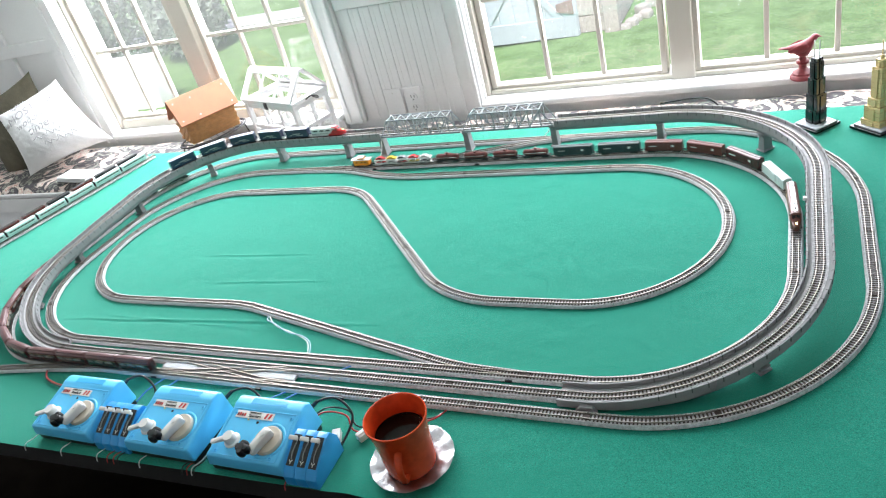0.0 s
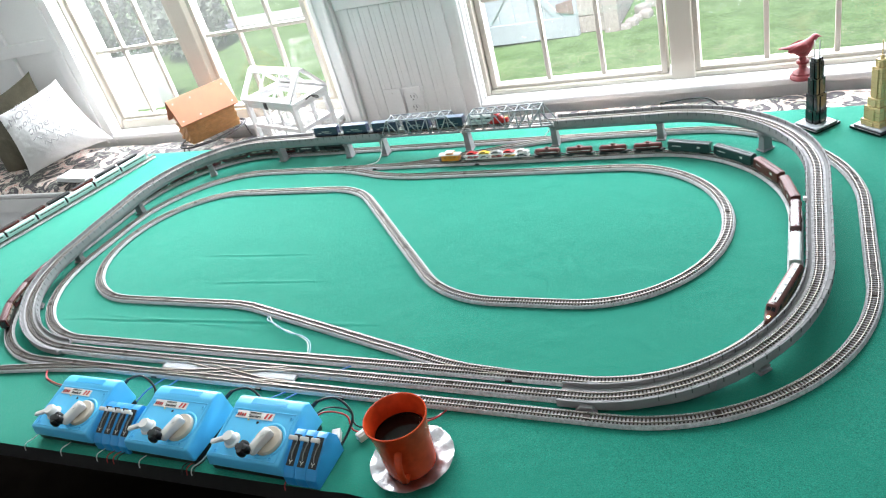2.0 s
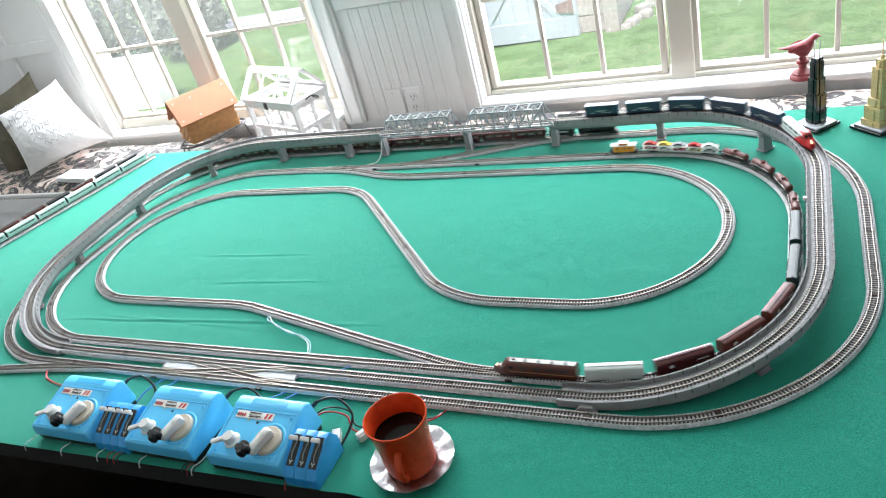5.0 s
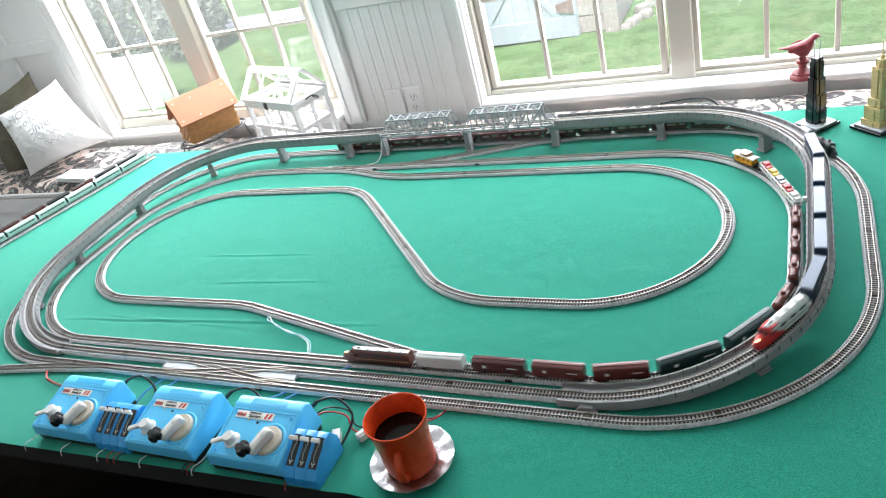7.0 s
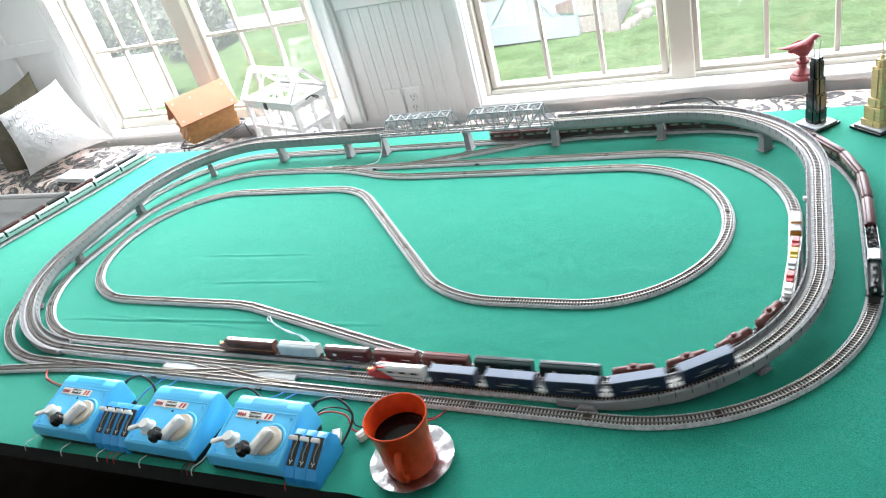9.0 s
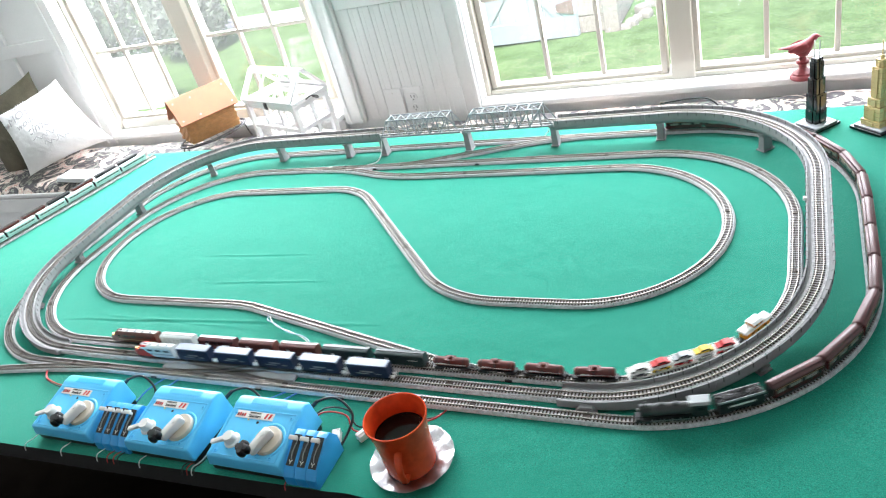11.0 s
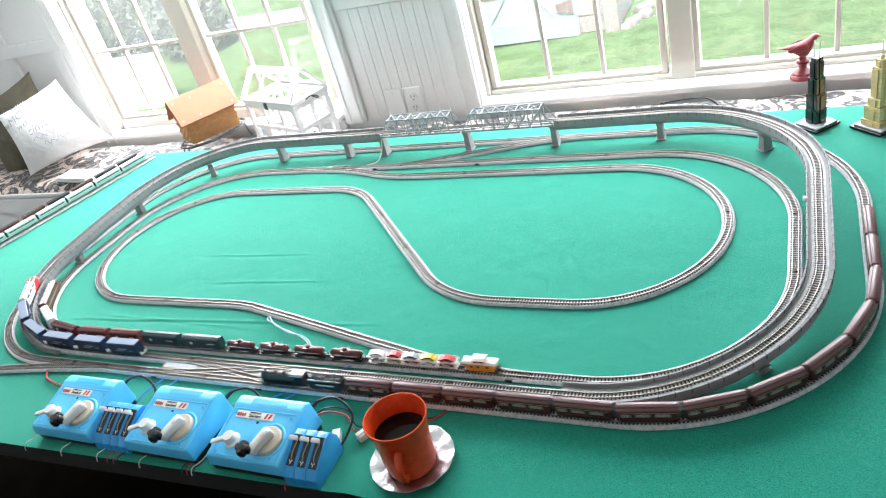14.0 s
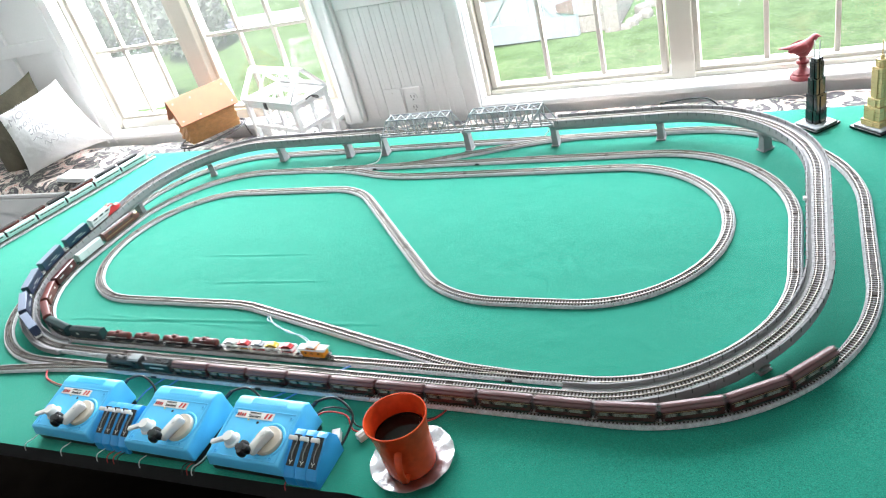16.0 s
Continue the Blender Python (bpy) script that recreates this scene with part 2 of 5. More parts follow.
def room():
    tagged(part("floor", box(LEFT_X, RIGHT_X, REAR_Y, WALL_Y + .1, FLOOR_Z - .1, FLOOR_Z), FLOORWOOD), "wooden floor under the table, coloured near black for the darkness there", "floor", kind="structure")
    bm = box(LEFT_X - .1, L_WIN[0], WALL_Y, WALL_Y + .14, FLOOR_Z, CEIL_Z)
    box(L_WIN[1], R_WIN[0], WALL_Y, WALL_Y + .14, FLOOR_Z, CEIL_Z, bm=bm)
    box(R_WIN[1], RIGHT_X + .1, WALL_Y, WALL_Y + .14, FLOOR_Z, CEIL_Z, bm=bm)
    for a, b in (L_WIN, R_WIN):
        box(a, b, WALL_Y, WALL_Y + .14, FLOOR_Z, SILL - .02, bm=bm)
        box(a, b, WALL_Y, WALL_Y + .14, HEAD, CEIL_Z, bm=bm)
    wall = tagged(part("wall_north", bm, WHITE), "white painted wall with two wide windows", "wall", kind="structure")
    # beaded boards between the windows
    x = -1.425
    while x < -1.06:
        part("board", box(x + .0005, x + .0405, WALL_Y - .009, WALL_Y, SEAT + .005, .285, .0018, seg=1), WHITE, wall)
        part("bead", box(x + .0125, x + .0165, WALL_Y - .0102, WALL_Y - .009, SEAT + .005, .285, .0005, seg=1), WHITE, wall)
        x += .041
    part("rail", box(-1.43, -1.055, WALL_Y - .016, WALL_Y, .287, .38, .003), WHITE, wall)
    # framed panels beside the left window
    for z0, z1 in ((.305, .36), (-.1, -.05), (.85, .95)):
        part("rail", box(-3.5, -2.81, WALL_Y - .018, WALL_Y, z0, z1, .003), WHITE, wall)
    for xa in (-2.86, -3.16, -3.46):
        part("stile", box(xa, xa + .05, WALL_Y - .017, WALL_Y, -.1, .95, .003), WHITE, wall)
    tagged(part("wall_west", box(LEFT_X - .1, LEFT_X, REAR_Y - .1, WALL_Y, FLOOR_Z, CEIL_Z), WHITE), "white painted side wall", "wall", kind="structure")
    bm = box(RIGHT_X, RIGHT_X + .1, REAR_Y - .1, .1, FLOOR_Z, CEIL_Z)
    box(RIGHT_X, RIGHT_X + .1, 1.7, WALL_Y, FLOOR_Z, CEIL_Z, bm=bm)
    box(RIGHT_X, RIGHT_X + .1, .1, 1.7, FLOOR_Z, .2, bm=bm)
    box(RIGHT_X, RIGHT_X + .1, .1, 1.7, 1.6, CEIL_Z, bm=bm)
    tagged(part("wall_east", bm, TAUPE), "unseen taupe wall with an opening added for fill light", "wall", kind="structure")
    bm = box(LEFT_X, RIGHT_X, REAR_Y - .1, REAR_Y, FLOOR_Z, CEIL_Z)
    tagged(part("wall_south", bm, TAUPE), "plain unseen wall, its taupe tone set for bounced light", "wall", kind="structure")
    tagged(part("ceiling", box(LEFT_X - .1, RIGHT_X + .1, REAR_Y - .1, WALL_Y + .14, CEIL_Z, CEIL_Z + .1), WHITE), "white ceiling", "ceiling", kind="structure")


def window(name, x0, x1, post, glasses, foot, clear=None):
    """A tan vinyl window of two sashes with muntins, white casing and stool."""
    w = thing(name, pose(0, 0, 0), "tan framed window with white casing and muntins", "window", kind="structure")
    y = WALL_Y
    for a, b in ((x0 - .095, x0 - .004), (x1 + .004, x1 + .09)):
        c = part("casing", box(a, b, y - .022, y - .0005, SEAT, HEAD + .09, .004), WHITE, w, "white painted casing")
        part("moulding", box(a + .012, a + .026, y - .028, y - .022, SEAT, HEAD + .09, .003), WHITE, c)
        part("moulding", box(b - .024, b - .008, y - .031, y - .022, SEAT, HEAD + .09, .004), WHITE, c)
    part("casing", box(x0 - .095, x1 + .09, y - .024, y - .0005, HEAD + .092, HEAD + .18, .004), WHITE, w, "white painted casing")
    st = part("window_sill", box(x0 - .003, x1 + .003, y - .05, y + .05, SILL - .022, SILL, .006), WHITE, w, "white painted stool")
    part("apron", box(x0 - .003, x1 + .003, y - .026, y - .001, SEAT - .02, SILL - .024, .003), WHITE, st)
    fr = part("frame", box(x0 - .002, x0 + .014, y + .012, y + .1, SILL, HEAD, .003), TAN, w)
    box_parts = [(x1 - .014, x1 + .002, SILL, HEAD), (post[0], post[1], SILL, HEAD), (x0 + .014, x1 - .014, SILL, foot - .012)]
    for k, (a, b, c, d) in enumerate(box_parts):
        part("frame", box(a, b, y + .012 + .003 * k, y + .1 + .004 * k, c - .003 * (k == 1), d, .003), TAN, w)
    for a, b in glasses:
        s = part("sash", box(a - .020, a, y + .03, y + .07, foot - .012, HEAD, .003), TAN, w)
        for q in (box(b, b + .020, y + .03, y + .07, foot - .012, HEAD, .003), box(a, b, y + .03, y + .07, foot - .012, foot, .002), box(a, b, y + .03, y + .07, HEAD - .03, HEAD, .002)):
            part("sash_rail", q, TAN, s)
        d = (b - a) / 3
        for k in (1, 2):
            part("muntin", box(a + k * d - .007, a + k * d + .007, y + .043, y + .062, foot, HEAD - .03, .002), TAN, s)
        for z in (foot + .285, foot + .57, foot + .855):
            part("muntin", box(a, b, y + .0435, y + .0615, z - .007, z + .007, .002), TAN, s)
        g = part("pane", box(a, b, y + .05, y + .054, foot, HEAD - .03), clear or PANE, s)
        g.visible_shadow = False


def bench():
    t = thing("window_seat", pose(0, 0, FLOOR_Z), "white panelled window seat bench under the windows", "bench")
    z = -FLOOR_Z
    part("body", box(LEFT_X + .02, 1.6, 1.80, WALL_Y - .03, 0, SEAT - .05 + z, .004), WHITE, t)
    part("lid", box(LEFT_X + .02, 1.6, 1.785, WALL_Y - .03, SEAT - .048 + z, SEAT - .03 + z, .004), WHITE, t)
    for k in range(9):
        x = -3.4 + .55 * k
        part("stile", box(x, x + .07, 1.788, 1.80, .06, SEAT - .055 + z, .003), WHITE, t)
    part("rail", box(LEFT_X + .02, 1.6, 1.786, 1.80, SEAT - .12 + z, SEAT - .052 + z, .003), WHITE, t)
    c = thing("seat_cushion", pose(0, 0, SEAT - .03), "dark floral printed cushion on the window seat", "cushion")
    bm = bmesh.new()
    nx, ny = 160, 24
    g = [[bm.verts.new((LEFT_X + .03 + (1.5 - LEFT_X) * i / nx, 1.79 + .375 * j / ny, 0)) for j in range(ny + 1)] for i in range(nx + 1)]
    for i in range(nx):
        for j in range(ny):
            bm.faces.new([g[i][j], g[i + 1][j], g[i + 1][j + 1], g[i][j + 1]])
    for v in bm.verts:
        e = min(v.co.y - 1.79, 2.165 - v.co.y)
        v.co.z = .03 * min(1, (max(e, 0) / .03) ** .5) + .006 * noise.noise(Vector((v.co.x * 5, v.co.y * 6, 0)))
    part("cover", bm, FLORAL, c, smooth=True)


def outdoors():
    bm = bmesh.new()
    for x0, x1, n in ((-14, 8, 150),):
        g = [[bm.verts.new((x0 + (x1 - x0) * i / n, 2.4 + 16 * j / n, GROUND + .03 * noise.noise(Vector((i * .2, j * .2, 0))) + .012 * random.random())) for j in range(n + 1)] for i in range(n + 1)]
        for i in range(n):
            for j in range(n):
                bm.faces.new([g[i][j], g[i + 1][j], g[i + 1][j + 1], g[i][j + 1]])
    big = bmesh.new()
    bmesh.ops.create_grid(big, x_segments=40, y_segments=40, size=800)
    for v in big.verts:
        v.co.z = GROUND - .06
    merge(bm, big)
    tagged(part("ground", bm, GRASS), "green mown lawn outside the windows", "lawn", kind="structure")
    rnd = random.Random(4)
    # shed with a pale blue barn door
    s = thing("shed", pose(-1.88, 6.42, GROUND), "weathered board shed with a pale blue barn door", "shed")
    part("wall", box(-1.6, .44, .02, 2.6, 0, 2.6), SIDING, s)
    for k in range(17):
        part("plank", box(.03, .34, -.012 - .004 * (k % 2), .02, .02 + k * .15, .165 + k * .15, .006, seg=1), SIDING, s)
    for k in range(17):
        part("plank", box(.44, .452 + .004 * (k % 2), .07, 2.6, .02 + k * .15, .165 + k * .15, .006, seg=1), SIDING, s)
    part("corner_post", box(.34, .47, -.05, .06, 0, 2.6, .01), SIDING, s, "weathered corner post")
    d = part("door", box(-.98, .02, -.05, -.02, .02, 2.3), BARNBLUE, s, "pale blue boarded barn door", at=pose(.1, 0, 0))
    for k in range(7):
        part("plank", box(-.975 + k * .142, -.837 + k * .142, -.062, -.05, .02, 2.3, .005, seg=1), BARNBLUE, d)
    for a, b in ((-.98, -.86), (-.1, .02)):
        part("stile", box(a, b, -.082, -.062, .02, 2.3, .005, seg=1), BARNBLUE, d)
    part("rail", box(-.86, -.1, -.0815, -.062, .02, .2, .005, seg=1), BARNBLUE, d)
    part("brace", prism([(-.86, .2), (-.79, .2), (-.45, .62), (-.5, .66)], -.08, -.062, .003), BARNBLUE, d)
    part("brace", prism([(-.1, .2), (-.17, .2), (-.5, .6), (-.46, .65)], -.079, -.062, .003), BARNBLUE, d)
    part("hinge", prism([(-.15, .25), (.0, .22), (.0, .35), (-.15, .32)], -.094, -.083, .003), RUST, d, "rusty strap hinge")
    part("door", box(-1.55, -1.0, -.05, -.02, .06, 2.3, .006), BARNBLUE, s, "pale blue boarded barn door")
    for k in range(30):
        st = thing("edging_stone", pose(-1.34 + .018 * k + rnd.uniform(-.05, .05), 6.42 + .10 * k, GROUND - .01, 0, 0, rnd.uniform(0, 90)), "pale stone along the shed wall", "stone", "edging stones")
        w, dd, h = rnd.uniform(.035, .065), rnd.uniform(.035, .06), rnd.uniform(.06, .10)
        part("rock", box(-w, w, -dd, dd, 0, h, .022), STONE, st, smooth=True)
    # pale covered box, conifer, road and fence beyond the left window
    b = thing("covered_table", pose(-6.65, 6.0, GROUND), "garden table under a white cloth", "table")
    part("cloth", box(-.5, .48, -.35, -.08, 0, .55, .03), COTTON, b, "white cloth")
    tree((-8.6, 7.4, GROUND), 3.6, .95, 11)
    tree((-7.2, 7.6, GROUND), 2.2, .5, 12)
    tagged(part("pavement", box(-30, -4.2, 8.45, 9.0, GROUND - .02, GROUND + .06), ROADGREY), "pale footpath across the lawn", "path", kind="structure")
    tagged(part("road", box(-40, 12, 13.5, 16.5, GROUND - .02, GROUND + .05), ROADGREY), "pale street beyond the lawn", "road", kind="structure")
    f = thing("neighbour_house", pose(-13, 26, GROUND), "pale sided house across the street", "house")
    part("wall", box(-5, 5, 0, 7, 0, 5.2), PALE, f)
    part("roof", prism([(-5.6, 5.2), (5.6, 5.2), (0, 8.4)], -.5, 7.5), STEELGREY, f)
    for k in range(3):
        part("window", box(-4 + 3 * k, -2.6 + 3 * k, -.05, .02, 1.6, 3.2, .02), DARKGLASS, f)


def tree(at, high, wide, seed):
    rnd = random.Random(seed)
    t = thing("conifer", pose(*at), "dense grey-green conifer on the lawn", "tree")
    part("trunk", rod((0, 0, 0), (.03, 0, high * .9), .09, 8, None, .02), TRUNK, t)
    bm = bmesh.new()
    for k in range(16000):
        h = rnd.random() ** .8
        r = wide * (1 - h * .85) * (.30 + .75 * rnd.random() + .18 * math.sin(9 * h + seed))
        a = rnd.uniform(0, 6.283)
        c = Vector((r * math.cos(a), r * math.sin(a), .1 + h * high))
        d = Vector((rnd.gauss(0, 1), rnd.gauss(0, 1), rnd.gauss(.6, 1))).normalized() * rnd.uniform(.05, .12)
        e = d.orthogonal().normalized() * rnd.uniform(.012, .03)
        bm.faces.new([bm.verts.new(c - e), bm.verts.new(c + e), bm.verts.new(c + d)])
    part("crown", bm, LEAF, t)


GROUND = -1.27


def table():
    t = thing("train_table", pose(0, 0, 0), "large table covered with green felt", "table")
    def left(y):
        return -2.105 + .245 * (y - 1.74)

    def front(x):
        """The near edge, a little out of square, with a wavy cloth near the mug."""
        return .524 + .0277 * (x + 1.357) + .0025 * math.sin(60 * x) * max(0, min(1, 8 * (x + .66)))
    FAR = 1.766
    bm = bmesh.new()
    a = [bm.verts.new(q) for q in ((-2.39, front(-2.39) + .006, -.005), (.36, front(.36) + .006, -.005), (.36, FAR - .005, -.005), (left(FAR) + .004, FAR - .005, -.005))]
    bm.faces.new(a)
    r = bmesh.ops.extrude_face_region(bm, geom=bm.faces[:])
    for v in r["geom"]:
        if isinstance(v, bmesh.types.BMVert):
            v.co.z = -.05
    part("tabletop", bm, TABLEBLACK, t, "wooden board, near black for the dark below its edge")
    bm = bmesh.new()
    nx, ny = 240, 430
    grid = []
    for i in range(nx + 1):
        col = []
        for j in range(ny + 1):
            f = j / ny
            x = -2.40 + 2.765 * i / nx
            y = front(x) + (FAR - front(x)) * f
            lim = left(y)
            x = lim + (.365 - lim) * i / nx
            y = front(x) + (FAR - front(x)) * f
            col.append(bm.verts.new((x, y, 0)))
        grid.append(col)
    for i in range(nx):
        for j in range(ny):
            bm.faces.new([grid[i][j], grid[i + 1][j], grid[i + 1][j + 1], grid[i][j + 1]])
    for v in bm.verts:
        x, y = v.co.x, v.co.y
        v.co.z = -.0018 + .0007 * noise.noise(Vector((x * 9, y * 9, 0))) + .0011 * noise.noise(Vector((x * 3.2, y * 5, 4)))
        # creases of a cloth that was folded
        for cy, x0, x1, sl, hgt in ((1.141, -1.37, -1.0, .047, .0011), (1.033, -1.28, -.88, .064, .0010), (.879, -1.57, -.70, .051, .0014), (1.075, -.54, -.48, -.3, .001), (.905, -1.5, -.95, -.045, .0007)):
            d = y - cy - sl * (x - x0) - .004 * noise.noise(Vector((x * 7, cy * 5, 2)))
            w = max(0, min(1, (x - x0) * 8)) * max(0, min(1, (x1 - x) * 8))
            v.co.z += hgt * w * (math.exp(-(d / .0035) ** 2) - .7 * math.exp(-((d + .007) / .004) ** 2))
    part("felt_cloth", bm, FELT, t, "green felt cloth with fold creases", True)
    part("felt_edge", box(.366, .369, .58, FAR, -.06, -.0015), FELT, t)
    for x in (-2.1, .26):
        for y in (.62, 1.65):
            part("leg", prism([(x - .03, FLOOR_Z), (x + .03, FLOOR_Z), (x + .035, -.05), (x - .035, -.05)], y - .03, y + .03, .003), WOODTOP, t)


WOODTOP = material("pine_board", (.35, .22, .11), .6, vary=.2, scale=20)
room()
window("window_1", -2.715, -1.530, (-2.168, -2.100), [(-2.680, -2.200), (-2.069, -1.592)], -.029)
window("window_2", -.96, .33, (-.352, -.284), [(-.9235, -.3825), (-.268, .274)], -.053, GLAREPANE)
bench()
outdoors()
table()


def rounded(corners, closed=True, step=0.01):
    """Straights and circular arcs through corner points (x, y, radius)."""
    n = len(corners)
    pts = []
    for i, (x, y, r) in enumerate(corners):
        p = np.array((x, y))
        if not closed and i in (0, n - 1):
            pts.append(p)
            continue
        a = np.array(corners[i - 1][:2]) - p
        b = np.array(corners[(i + 1) % n][:2]) - p
        a, b = a / np.hypot(*a), b / np.hypot(*b)
        half = math.acos(max(-1, min(1, a @ b))) / 2
        d = r / math.tan(half)
        mid = (a + b) / np.hypot(*(a + b))
        c = p + mid * r / math.sin(half)
        va, vb = p + a * d - c, p + b * d - c
        a0 = math.atan2(va[1], va[0])
        turn = (math.atan2(vb[1], vb[0]) - a0 + math.pi) % (2 * math.pi) - math.pi
        k = max(3, int(abs(turn) * r / step))
        for j in range(k + 1):
            w = a0 + turn * j / k
            pts.append(c + r * np.array((math.cos(w), math.sin(w))))
    if closed:
        pts.append(pts[0])
    out = [pts[0]]
    for q in pts[1:]:
        d = q - out[-1]
        k = max(1, int(np.hypot(*d) / (2 * step)))
        for j in range(1, k + 1):
            out.append(out[-1] + d / k)
    return np.array(out)


class Path:
    """A track's centre line with its rail height; at(s) gives a place at s metres along it."""

    def __init__(self, xy, heights, closed=True):
        self.closed = closed
        d = np.hypot(*np.diff(xy, axis=0).T)
        self.s = np.concatenate([[0], np.cumsum(d)])
        self.long = self.s[-1]
        self.p = np.column_stack([xy, np.interp(self.s, [a for a, _ in heights], [b for _, b in heights])])

    def at(self, s):
        if self.closed:
            s = s % self.long
        return np.array([np.interp(s, self.s, self.p[:, k]) for k in range(3)])


# ---- tracks ----
INNER = [(-1.724, 1.570, .2987), (-.0055, 1.570, .2987), (-.0055, .812, .2987), (-1.724, .812, .2987)]
OUTER = [(-1.795, 1.682, .315), (.1086, 1.682, .353), (.1086, .738, .353), (-1.795, .736, .315)]
HIGH = [(-1.750, 1.655, .31), (.031, 1.655, .31), (.031, .776, .31), (-1.750, .776, .31)]
RAIL = .009
DECK = .068
ip = Path(rounded(INNER), [(0, RAIL)])
op = Path(rounded(OUTER), [(0, RAIL)])
hp = Path(rounded(HIGH), [(0, .057), (.2, .064), (.4, DECK), (1.8, DECK), (2.0, .066), (2.135, .063), (2.394, .053), (2.62, .038), (2.76, .024), (2.88, .0125), (2.95, .0105), (3.95, .0105), (4.1, .014), (4.22, .022), (4.36, .035), (4.53, .047), (4.66, .053), (4.79, .057)])
SIDING_TRACK = [(-1.30, 1.5705, .1), (-1.13, 1.562, .5), (-.98, 1.508, .5), (-.1208, 1.508, .2513), (-.1208, 1.003, .2513), (-.617, 1.003, .25), (-1.040, 1.453, .19), (-1.668, 1.452, .246), (-1.668, .956, .246), (-1.07, .957, .35), (-.52, .821, .5), (-.40, .8125, .1)]
sp = Path(rounded(SIDING_TRACK, False), [(0, RAIL - .0004)], False)
CROSS = [(-1.03, 1.5695, .1), (-.93, 1.578, .4), (-.60, 1.672, .4), (-.50, 1.6815, .1)]
cp = Path(rounded(CROSS, False), [(0, RAIL - .0008)], False)
WEST = [(-1.9, .672, .1), (-1.62, .690, .5), (-1.44, .719, .5), (-1.28, .7375, .1)]
wp = Path(rounded(WEST, False), [(0, RAIL - .0004)], False)
LEFT_A = Path(rounded([(-2.215, 1.02, .1), (-2.04, 1.735, .1)], False), [(0, RAIL)], False)
LEFT_B = Path(rounded([(-2.252, 1.03, .1), (-2.078, 1.74, .1)], False), [(0, RAIL)], False)


def line_rows(path, s0, s1, step=.01, drop=0.0):
    k = max(2, int((s1 - s0) / step) + 1)
    rows = []
    for i in range(k + 1):
        s = s0 + (s1 - s0) * i / k
        e = 1e-3
        if path.closed:
            a, b = path.at(s - e), path.at(s + e)
        else:
            a, b = path.at(max(0, s - e)), path.at(min(path.long, s + e))
        d = (b - a)[:2]
        d = d / np.hypot(*d)
        p = path.at(s).copy()
        p[2] -= drop
        rows.append((p, (-d[1], d[0])))
    return rows


TIE_MESH = mesh("tie", box(-.0012, .0012, -.0080, .0080, -.0040, -.0022), TIE)


def track(name, path, label, spans, bed=True, step=.01):
    """Roadbed sections, two rails and the ties along the spans of a path."""
    t = thing(name, pose(0, 0, 0), label, "railway track")
    ties = bmesh.new()
    singles = 0
    rails = [bmesh.new(), bmesh.new()]
    for s0, s1, bed in spans:
        n = max(1, round((s1 - s0) / .186))
        for k in range(n):
            a, b = s0 + (s1 - s0) * k / n, s0 + (s1 - s0) * (k + 1) / n
            if bed:
                low = path.at((a + b) / 2)[2]
                low = max(path.at(a)[2], path.at(b)[2], low) - .0003
                part("roadbed", sweep(line_rows(path, a + .0003, b - .0003, step), [(-.0125, -low), (-.0125, -.0074), (-.0100, -.0029), (.0100, -.0029), (.0125, -.0074), (.0125, -low)]), BALLAST, t)
                j = path.at(b)
                e = path.at(b - .004) if path.closed or b < path.long else path.at(b - .004)
                d = (j - e)[:2] / np.hypot(*(j - e)[:2])
                part("joiner", merge(None, box(-.004, .004, -.0062, .0062, -.0034, -.0012), Matrix.Translation(Vector(j)) @ Matrix.Rotation(math.atan2(d[1], d[0]), 4, "Z")), TIE, t)
            else:
                part("ballast_strip", sweep(line_rows(path, a, b, step), [(-.0125, -.0034), (-.0125, -.0029), (.0125, -.0029), (.0125, -.0034)]), BALLAST, t)
        for side in (0, 1):
            u = -.0048 if side == 0 else .0048
            sweep(line_rows(path, s0, s1, step), [(u - .00045, -.0026), (u - .00045, 0), (u + .00045, 0), (u + .00045, -.0026)], bm=rails[side])
        m = int((s1 - s0) / .0056)
        for p, sd in line_rows(path, s0 + .002, s1 - .002, (s1 - s0) / m):
            d = (sd[1], -sd[0])
            if p[1] < 1.06 and p[0] > -1.3 and singles < 300:
                singles += 1
                tie = new("tie", TIE_MESH)
                tie.parent = t
                tie.matrix_basis = Matrix.Translation(Vector(p)) @ Matrix.Rotation(math.atan2(d[1], d[0]), 4, "Z")
                continue
            vs = [ties.verts.new((p[0] + sd[0] * u + d[0] * w, p[1] + sd[1] * u + d[1] * w, p[2] + z)) for z in (-.0040, -.0022) for u, w in ((-.0080, -.0012), (.0080, -.0012), (.0080, .0012), (-.0080, .0012))]
            ties.faces.new(vs[4:])
            for i in range(4):
                ties.faces.new([vs[i], vs[(i + 1) % 4], vs[4 + (i + 1) % 4], vs[4 + i]])
    for r in rails:
        part("rail", r, STEEL, t, "nickel silver rail")
    tagged(part("tie_row", ties, TIE, t, "dark brown ties"), kind="stuff")
    return t


BRIDGE = (.875, 1.376)
track("outer_track", op, "grey roadbed track loop on the green felt", [(0, op.long, True)])
track("inner_track", ip, "grey roadbed oval track on the green felt", [(0, ip.long, True)])
track("high_track", hp, "track that climbs from the felt onto the viaduct", [(0, 2.93, False), (2.93, 4.05, True), (4.05, hp.long, False)])
track("siding_track", sp, "winding grey siding track inside the oval", [(0, sp.long, True)])
track("connecting_track", cp, "short slanting track under the truss bridge", [(0, cp.long, True)])
track("west_track", wp, "grey track leading off the table", [(0, wp.long, True)])
track("parking_track", LEFT_A, "straight parking track near the table edge", [(0, LEFT_A.long, True)])
track("parking_track", LEFT_B, "straight parking track at the table edge", [(0, LEFT_B.long, True)])


